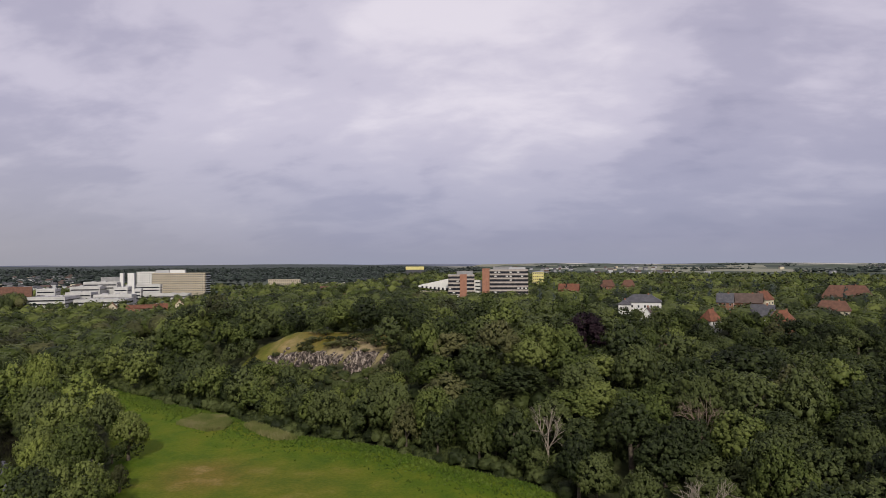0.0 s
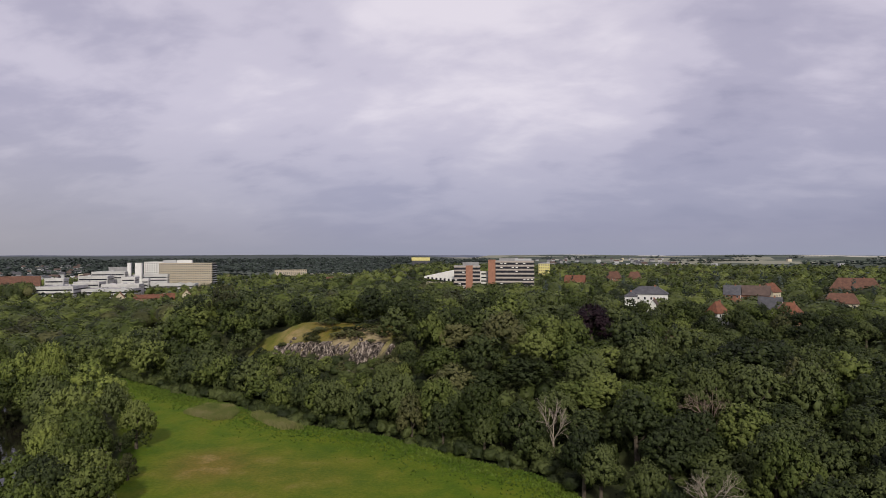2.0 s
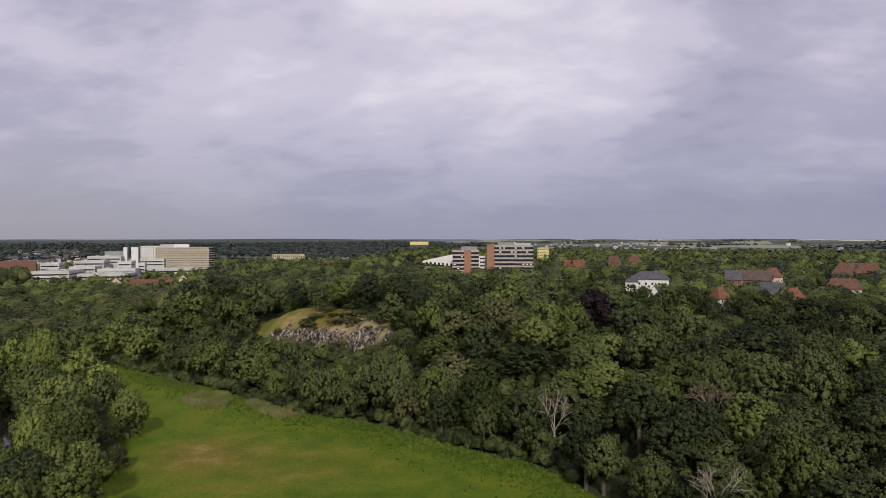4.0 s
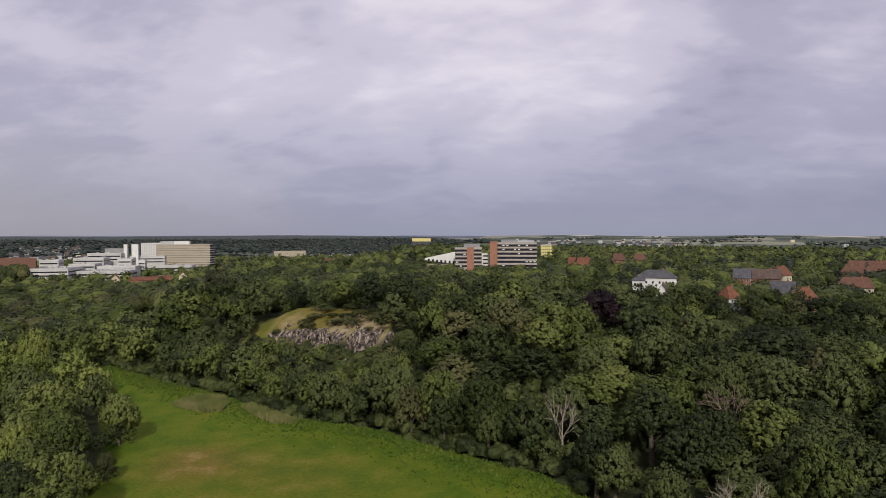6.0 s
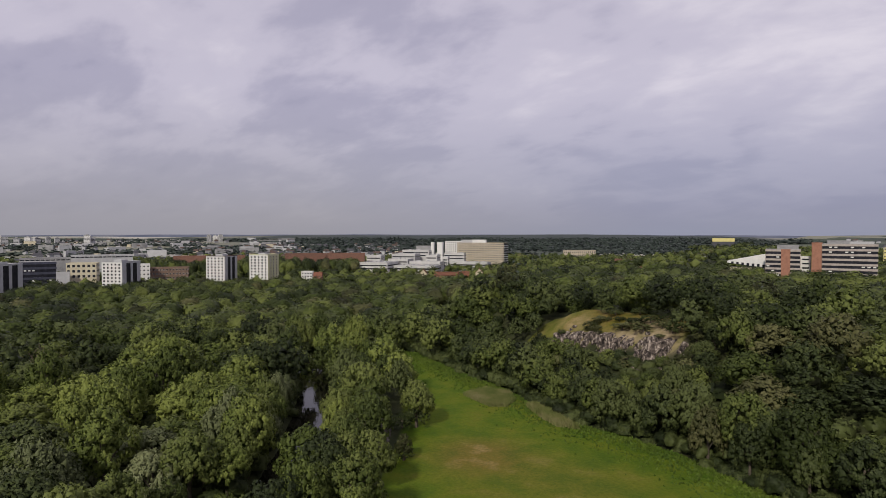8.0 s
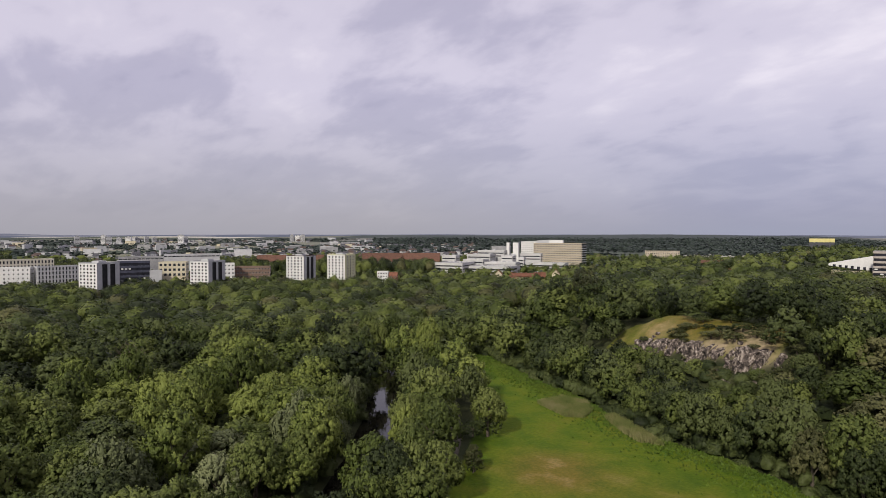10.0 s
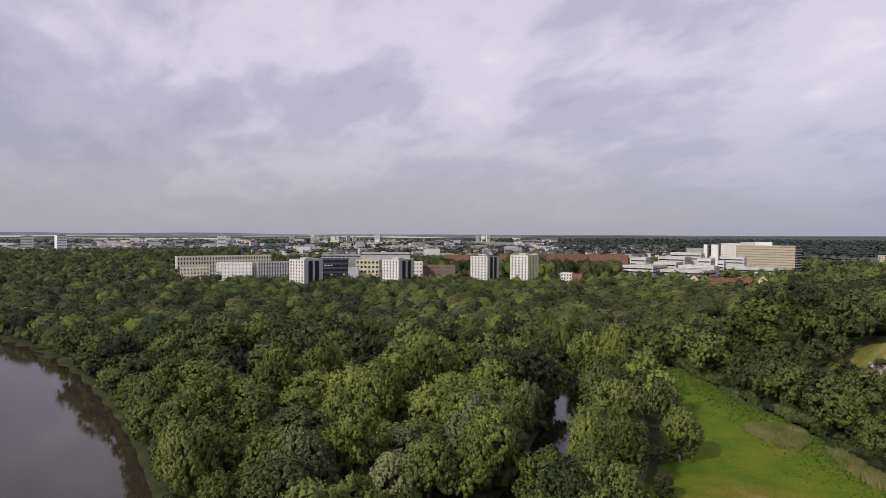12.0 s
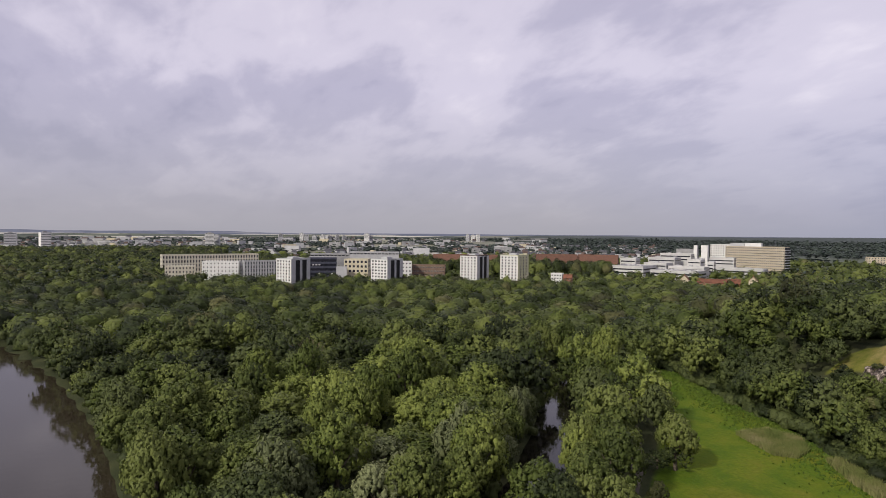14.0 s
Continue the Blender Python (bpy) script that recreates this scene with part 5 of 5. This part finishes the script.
house(77, 322, 23, 72, 8, 6.0, 5.6, 4.2, WHITE, ROOF_BROWN, "small white gabled house with brown roof", cols=2, rows=2)
house(105, 312, 21, 30, 7.4, 7, 6.8, 4.8, WHITE, ROOF_RED, "small house with steep orange roof", hip=0.7, cols=2, rows=2)
house(139, 392, 22, -22, 9, 10, 9.5, 5.0, BRICK, ROOF_DARK, "brick house with dark roof", cols=3, rows=3)
house(155, 400, 22, -24, 17, 10, 8.8, 5.2, BRICK, ROOF_BROWN, "row house with brown tiled roof", cols=5, rows=2)
house(172, 420, 22, 40, 10, 9, 9.5, 5.0, CREAM, ROOF_RED, "cream house with red roof", cols=3, rows=2)
house(140, 338, 20, -34, 11, 8, 7.6, 5.6, WHITE, ROOF_DARK, "white house with dark blue gable roof", cols=2, rows=2)
house(140, 316, 19, -28, 12.5, 10, 7.6, 5.4, BRICK, ROOF_RED, "brick house with broad red tiled roof", hip=0.8, cols=4, rows=2)
house(192, 372, 21, -30, 16.5, 10, 7.2, 5.0, CREAM, ROOF_RUST, "long house with red tiled roof", hip=0.5, cols=5, rows=2)
house(246, 462, 21, -30, 30, 15, 10, 7.5, BRICK, ROOF_RUST, "large house with long red roof", hip=0.6, cols=9, rows=3)
house(58, 532, 22, -10, 16.5, 10, 10.5, 5.0, BRICK, ROOF_RED, "red brick house with red roof", cols=5, rows=3)
house(102, 606, 23, -14, 13, 10, 10, 5.5, BRICK, ROOF_RUST, "brick house with orange tiled roof", hip=0.5, cols=4, rows=3)
house(121, 604, 23, -14, 12, 10, 10, 5.5, BRICK, ROOF_RUST, "brick house with orange tiled roof", hip=0.5, cols=4, rows=3)
keep_free(-192, 712, 20), keep_free(-176, 716, 16), keep_free(-208, 706, 16)
house(-203, 745, 14, 14, 42, 13, 8.5, 5.0, BRICK, ROOF_RUST, "long house with red roof behind the hill", cols=10, rows=4)
flat_block("white_house", -453, 466, 3, 34, 11, 9, 15.5, WHITE, "white flat-roofed house among trees", "house", cols=4, rows=3, ww=1.6, wh=1.5, storey=3)
house(-445, 474, 3, 34, 8, 8, 12, 3.0, BRICK, ROOF_RED, "brick house with red roof among trees", cols=2, rows=4, group="houses below the towers")

# university quarter
flat_block("long_building", -792, 222, 1.2, 88, 112, 16, 27.5, PALE, "long cream building with rows of windows", "building", cols=34, rows=5, ww=1.7, wh=3.3, storey=5.0, side_cols=4)
flat_block("corner_wing", -716, 170, 1.2, 80, 30, 14, 18.5, PALE, "cream annex with tall windows", "building", cols=9, rows=4, ww=1.5, wh=2.0, storey=4)
flat_block("white_wing", -690, 205, 1.2, 60, 38, 14, 24, WHITE, "white wing with few windows", "building", cols=10, rows=5, ww=1.2, wh=1.6, storey=4, side_cols=4)
flat_block("grey_wing", -673, 246, 1.2, 84, 40, 14, 24.5, GREYWHITE, "grey wing with upright window strips", "building", cols=14, rows=5, ww=1.4, wh=3.0, storey=4, side_cols=4)
band_block("glass_building", -640, 300, 0.2, 66, 30, 16, 29, "dark glazed office building", 6, NAVY)
flat_block("blue_grey_annex", -618, 312, 0.2, 60, 11, 8, 20, GREYWHITE, "plain blue-grey annex without windows", "building")
flat_block("cream_building", -620, 330, 0.2, 52, 26, 16, 28, CREAM, "cream cube with recessed loggias", "building", cols=6, rows=3, ww=2.6, wh=2.6, storey=5, side_cols=4)
flat_block("flat_hall", -738, 352, 1.2, 66, 48, 20, 28.6, ROOF_FLAT, "dark flat-roofed hall with window band", "building", cols=10, rows=1, ww=4, wh=1.4, storey=4)
flat_block("flat_hall", -740, 416, 1.2, 62, 65, 20, 30, GREYWHITE, "long grey flat-roofed hall", "building", cols=14, rows=1, ww=4, wh=1.6, storey=4)
flat_block("brick_building", -588, 402, 1.2, 50, 38, 12, 20.5, DULLBRICK, "brick building with light window frames", "building", cols=12, rows=4, ww=1.8, wh=1.6, storey=4.2, side_cols=3)
flat_block("white_building", -590, 372, 1.2, 60, 18, 12, 25, WHITE, "white block beside the brick building", "building", cols=5, rows=4, ww=1.6, wh=1.6, storey=4)
house(-733, 560, 1.2, 50, 92, 16, 16.5, 9.0, DULLBRICK, ROOF_RUST, "very long building with red tiled roof", cols=24, rows=4, group="barracks")
house(-680, 690, 1.2, 52, 60, 18, 14, 12.0, DULLBRICK, ROOF_RUST, "long barrack with red tiled roof", cols=16, rows=4, group="barracks")
house(-640, 735, 1.2, 34, 58, 18, 14, 12.0, DULLBRICK, ROOF_RUST, "long barrack with red tiled roof", cols=16, rows=4, group="barracks")
# the dark lower wall is made up, to merge with the trees below the strip
flat_block("yellow_hall", -276, 1890, 3.6, 8, 56, 40, 40, ROOF_DARK, "large hall with yellow upper strip over a made-up dark base", "hall")
part("cladding", boxes((-28.4, 28.4, -0.4, 40.4, 30, 39.6)), YELLOW, bpy.data.objects["yellow_hall"], "yellow upper cladding")
flat_block("low_block", -449, 1230, 1.2, 20, 64, 14, 21, TAN, "low tan apartment block in the trees", "building", cols=16, rows=5, ww=1.6, wh=1.5, storey=3)


def skyline():
    """Far high-rises of the town, each a body with a roof housing and window bands."""
    r = random.Random(9)

    def high_rise(az, dist, w, top, wall, label):
        x, y = -dist * math.sin(radians(az)) - 4, dist * math.cos(radians(az)) + 18
        z = float(land(x, y))
        h = top - 7.5 - z
        ob = thing("high_rise", x, y, z, az + r.uniform(-30, 30), label, "high-rise", "far high-rises")
        part("wall", boxes((-w / 2, w / 2, 0, w * 0.6, -3, h)), wall, ob)
        part("roof_housing", boxes((-w / 5, w / 5, w * 0.2, w * 0.4, h, h + 3)), ROOF_FLAT, ob)
        n = max(4, int(h / 4))
        for k in range(n):
            z0 = h * (k + 0.45) / n
            part("window_band", boxes((-w * 0.46, w * 0.46, -0.15, 0.05, z0, z0 + h / n * 0.3)), GLASS, ob)
    for az, dist, w, top in ((90.3, 1900, 26, 55), (88.0, 1900, 24, 57), (76.1, 2050, 26, 57), (75.6, 2080, 20, 50), (70.2, 2350, 14, 55), (68.4, 2500, 14, 57), (68.0, 2500, 18, 50),
                             (67.3, 2450, 16, 49), (66.6, 2450, 18, 51), (65.9, 2400, 18, 49), (65.2, 2500, 14, 52), (64.6, 2450, 16, 48), (62.6, 2300, 18, 58), (62.2, 2320, 16, 50),
                             (53.4, 2700, 16, 57), (52.9, 2700, 18, 54), (52.4, 2700, 16, 57)):
        high_rise(az, dist, w, top, WHITE if r.random() < 0.35 else GREYWHITE, "pale high-rise slab in the far town")
    low = bmesh.new()
    for k in range(760):
        az, dist = r.uniform(46, 93), r.uniform(1150, 2900)
        if r.random() < 0.09:
            az, dist = r.uniform(-32, 2) if r.random() < 0.4 else r.uniform(-14, 0), r.uniform(1300, 2700)
        elif r.random() < 0.2:
            az, dist = r.uniform(36, 50), r.uniform(1150, 2300)
        if az > 73 and dist < 1850:
            dist += 900
        x, y = -dist * math.sin(radians(az)), dist * math.cos(radians(az))
        z = float(land(x, y))
        m = pose(x, y, z, 0, 0, az + r.uniform(-40, 40))
        w, d, h = r.uniform(7, 17), r.uniform(7, 11), r.uniform(5, 10)
        if az > 46 and dist > 1500 and r.random() < 0.2:
            w, h = r.uniform(22, 46), r.uniform(9, 17)
        b = bmesh.new()
        wall = 0 if r.random() < 0.5 else 1 if r.random() < 0.2 else 4
        tile = 2 if r.random() < 0.4 else 3
        box(b, -w / 2, w / 2, -d / 2, d / 2, -4, h, wall)
        if w < 24 and r.random() < 0.6:
            g = gable_mesh(w, d, r.uniform(3, 5), hip=0.3)
            bmesh.ops.translate(g, verts=g.verts, vec=(0, 0, h))
            tmp = bpy.data.meshes.new("tmp")
            for fc in g.faces:
                fc.material_index = tile
            g.to_mesh(tmp)
            g.free()
            b.from_mesh(tmp)
            bpy.data.meshes.remove(tmp)
        b.transform(m)
        tmp = bpy.data.meshes.new("tmp")
        b.to_mesh(tmp)
        b.free()
        low.from_mesh(tmp)
        bpy.data.meshes.remove(tmp)
    me = bpy.data.meshes.new("far_town")
    low.to_mesh(me)
    low.free()
    for mt in (GREYWHITE, CREAM, ROOF_BROWN, ROOF_DARK, ROOF_FLAT):
        me.materials.append(mt)
    tagged(new("far_town", me), "far town of pale houses with red roofs", "town", kind="stuff")


skyline()


# ---- the crag ----
def on_crag(aa, q):
    return -104 + aa * 0.9 + q * 0.435, 257 - aa * 0.435 + q * 0.9


def build_crag():
    """A weathered cliff of upright joints and buttresses with a broken foot."""
    n_a, n_h = 200, 26
    r = np.random.RandomState(4)
    a = np.linspace(2, 75, n_a)
    rib = np.floor(a / 1.7 + 0.6 * np.sin(a * 0.9))
    jut = np.array([np.random.RandomState(int(c) + 100).uniform(-1.2, 1.2) for c in rib]) + 1.5 * np.sin(a * 0.31) + 0.9 * np.sin(a * 0.83 + 1)
    tops = np.array([np.random.RandomState(int(c) + 300).uniform(-2.8, 0.7) for c in rib]) + 1.3 * np.sin(a * 0.21 + 2)
    edge = a / 1.7 + 0.6 * np.sin(a * 0.9)
    crack = np.where(edge - np.floor(edge) < 0.22, 2.3, 0.0)
    gully = np.maximum(0, np.sin(a * 0.265 + 0.6)) ** 6 * 3.2
    verts = []
    for j in range(n_h):
        t = j / (n_h - 1)
        for i in range(n_a):
            block = np.random.RandomState(900 + int(rib[i]) * 31 + int(t * 4.2 + 0.5 * (int(rib[i]) % 3))).uniform(-1.0, 1.0)
            q = -4.6 + 4.0 * t ** 0.6 + jut[i] * (0.3 + 0.7 * t) * (1 - 0.5 * t) + block + gully[i] * t + crack[i] * (0.4 + 0.6 * math.sin(rib[i] * 1.7 + t * 5) ** 2) + r.normal(0, 0.26)
            end = max(0.0, min(1.0, (a[i] - 2) / 12, (75 - a[i]) / 5))
            aa = a[i] + r.normal(0, 0.1)
            x, y = on_crag(aa, q)
            bx, by = on_crag(aa, 2.2)
            fx, fy = on_crag(aa, -5.5)
            z0, z1 = float(land(fx, fy)) - 1.5, float(land(bx, by)) - 0.5 + 0.9 * end + tops[i] * end
            verts.append((x, y, z0 + (z1 - z0) * t + r.normal(0, 0.08)))
    for i in range(n_a):
        x, y = on_crag(a[i], 5.5)
        verts.append((x, y, float(land(x, y)) - 0.5))
    f = [(j * n_a + i, j * n_a + i + 1, (j + 1) * n_a + i + 1, (j + 1) * n_a + i) for j in range(n_h) for i in range(n_a - 1)]
    ob = new("crag", mesh_of("crag", np.array(verts), np.array(f), [ROCK]))
    tagged(ob, "grey-brown weathered rock outcrop with jointed cliff face", "rock")
    for k in range(26):
        aa, q = r.uniform(0, 70), r.uniform(-8.5, 6)
        x, y = -104 + aa * 0.9 + q * 0.435, 257 - aa * 0.435 + q * 0.9
        bm = bmesh.new()
        bmesh.ops.create_icosphere(bm, subdivisions=2, radius=r.uniform(0.6, 1.5))
        for v in bm.verts:
            v.co *= 1 + 0.35 * noise.noise(v.co * 1.3 + Vector((k, 0, 0)))
            v.co.z *= 0.7
        me = bpy.data.meshes.new("boulder")
        bm.to_mesh(me)
        bm.free()
        me.materials.append(ROCK)
        b = new("boulder", me)
        b.matrix_basis = pose(x, y, float(land(x, y)) + 0.2, 0, 0, r.uniform(0, 360))
        tagged(b, "rough grey-brown boulder by the cliff", "boulder", "boulders of the crag")


build_crag()
build_trees()
bare_tree(15.5, 160, 16.5, 1.0, 5, DEADWOOD, "pale leafless dead tree above the wood's edge")
bare_tree(43, 119, 15.5, 1.3, 6, DEADWOOD, "pale bare tree with broken limbs")
bare_tree(54, 158, 18, 1.25, 7, TWIG, "brown leafless tree with dense twigs", 4)
bare_tree(-239, 121, 19, 1.2, 8, TWIG, "greyish bare tree in the wood")


def path_pole(x, y, height):
    """A slim pale pole with a collar and a cap."""
    ob = thing("pole", x, y, float(land(x, y)), 0, "slender pale pole standing beside the gravel path", "pole")
    for name, pts, radii, sides in (("shaft", [(0, 0, -0.6), (0, 0, height * 0.5), (0.05, 0, height)], [0.12, 0.10, 0.07], 10),
                                    ("collar", [(0, 0, 0), (0, 0, 0.35), (0, 0, 0.45)], [0.22, 0.22, 0.14], 10),
                                    ("cap", [(0.05, 0, height - 0.05), (0.05, 0, height + 0.12), (0.05, 0, height + 0.2)], [0.11, 0.11, 0.03], 10)):
        v, f = tube(pts, radii, sides)
        part(name, mesh_of(name, v, f, [DEADWOOD]), None, ob)


path_pole(-99, 141, 10.6)


# ---- meadow growth ----
def blades(name, n, poly, height, width, mat, seed, label, category, mask=None, fan=2):
    r = np.random.RandomState(seed)
    px, py = np.array([p[0] for p in poly]), np.array([p[1] for p in poly])
    x, y = r.uniform(px.min(), px.max(), n * 4), r.uniform(py.min(), py.max(), n * 4)
    k = inside(x, y, poly)
    if mask is not None:
        k &= mask(x, y, r)
    x, y = x[k][:n], y[k][:n]
    z = land(x, y) - 0.05
    vs = []
    for _ in range(fan):
        a = r.uniform(0, 6.283, len(x))
        h = height * r.uniform(0.5, 1.2, len(x))
        w = width * r.uniform(0.6, 1.3, len(x))
        lx, ly = r.normal(0, 0.25, len(x)) * h, r.normal(0, 0.25, len(x)) * h
        vs.append(np.stack([np.stack([x - np.cos(a) * w, y - np.sin(a) * w, z], 1), np.stack([x + np.cos(a) * w, y + np.sin(a) * w, z], 1),
                            np.stack([x + lx, y + ly, z + h], 1)], 1).reshape(-1, 3))
    v = np.vstack(vs)
    tagged(new(name, mesh_of(name, v, np.arange(len(v)).reshape(-1, 3), [mat])), label, category, kind="stuff")


blades("reed_bed", 12000, REEDS, 1.5, 0.16, REED, 51, "pale straw-coloured reed bed in the meadow", "reeds")
blades("reed_bed", 5000, PALE_REEDS, 1.8, 0.16, REED, 54, "pale strip of reeds along the wood's edge", "reeds")
blades("tall_herbs", 42000, MEADOW, 0.6, 0.45, HERB, 52, "fresh green tall herbs along the wood's edge", "herbs",
       lambda x, y, r: to_line(x, y, MEADOW[:13]) < np.abs(r.normal(0, 7, len(x))) + 2)
blades("meadow_grass", 9000, MEADOW, 0.09, 0.22, GRASS, 53, "lush green meadow grass", "grass")
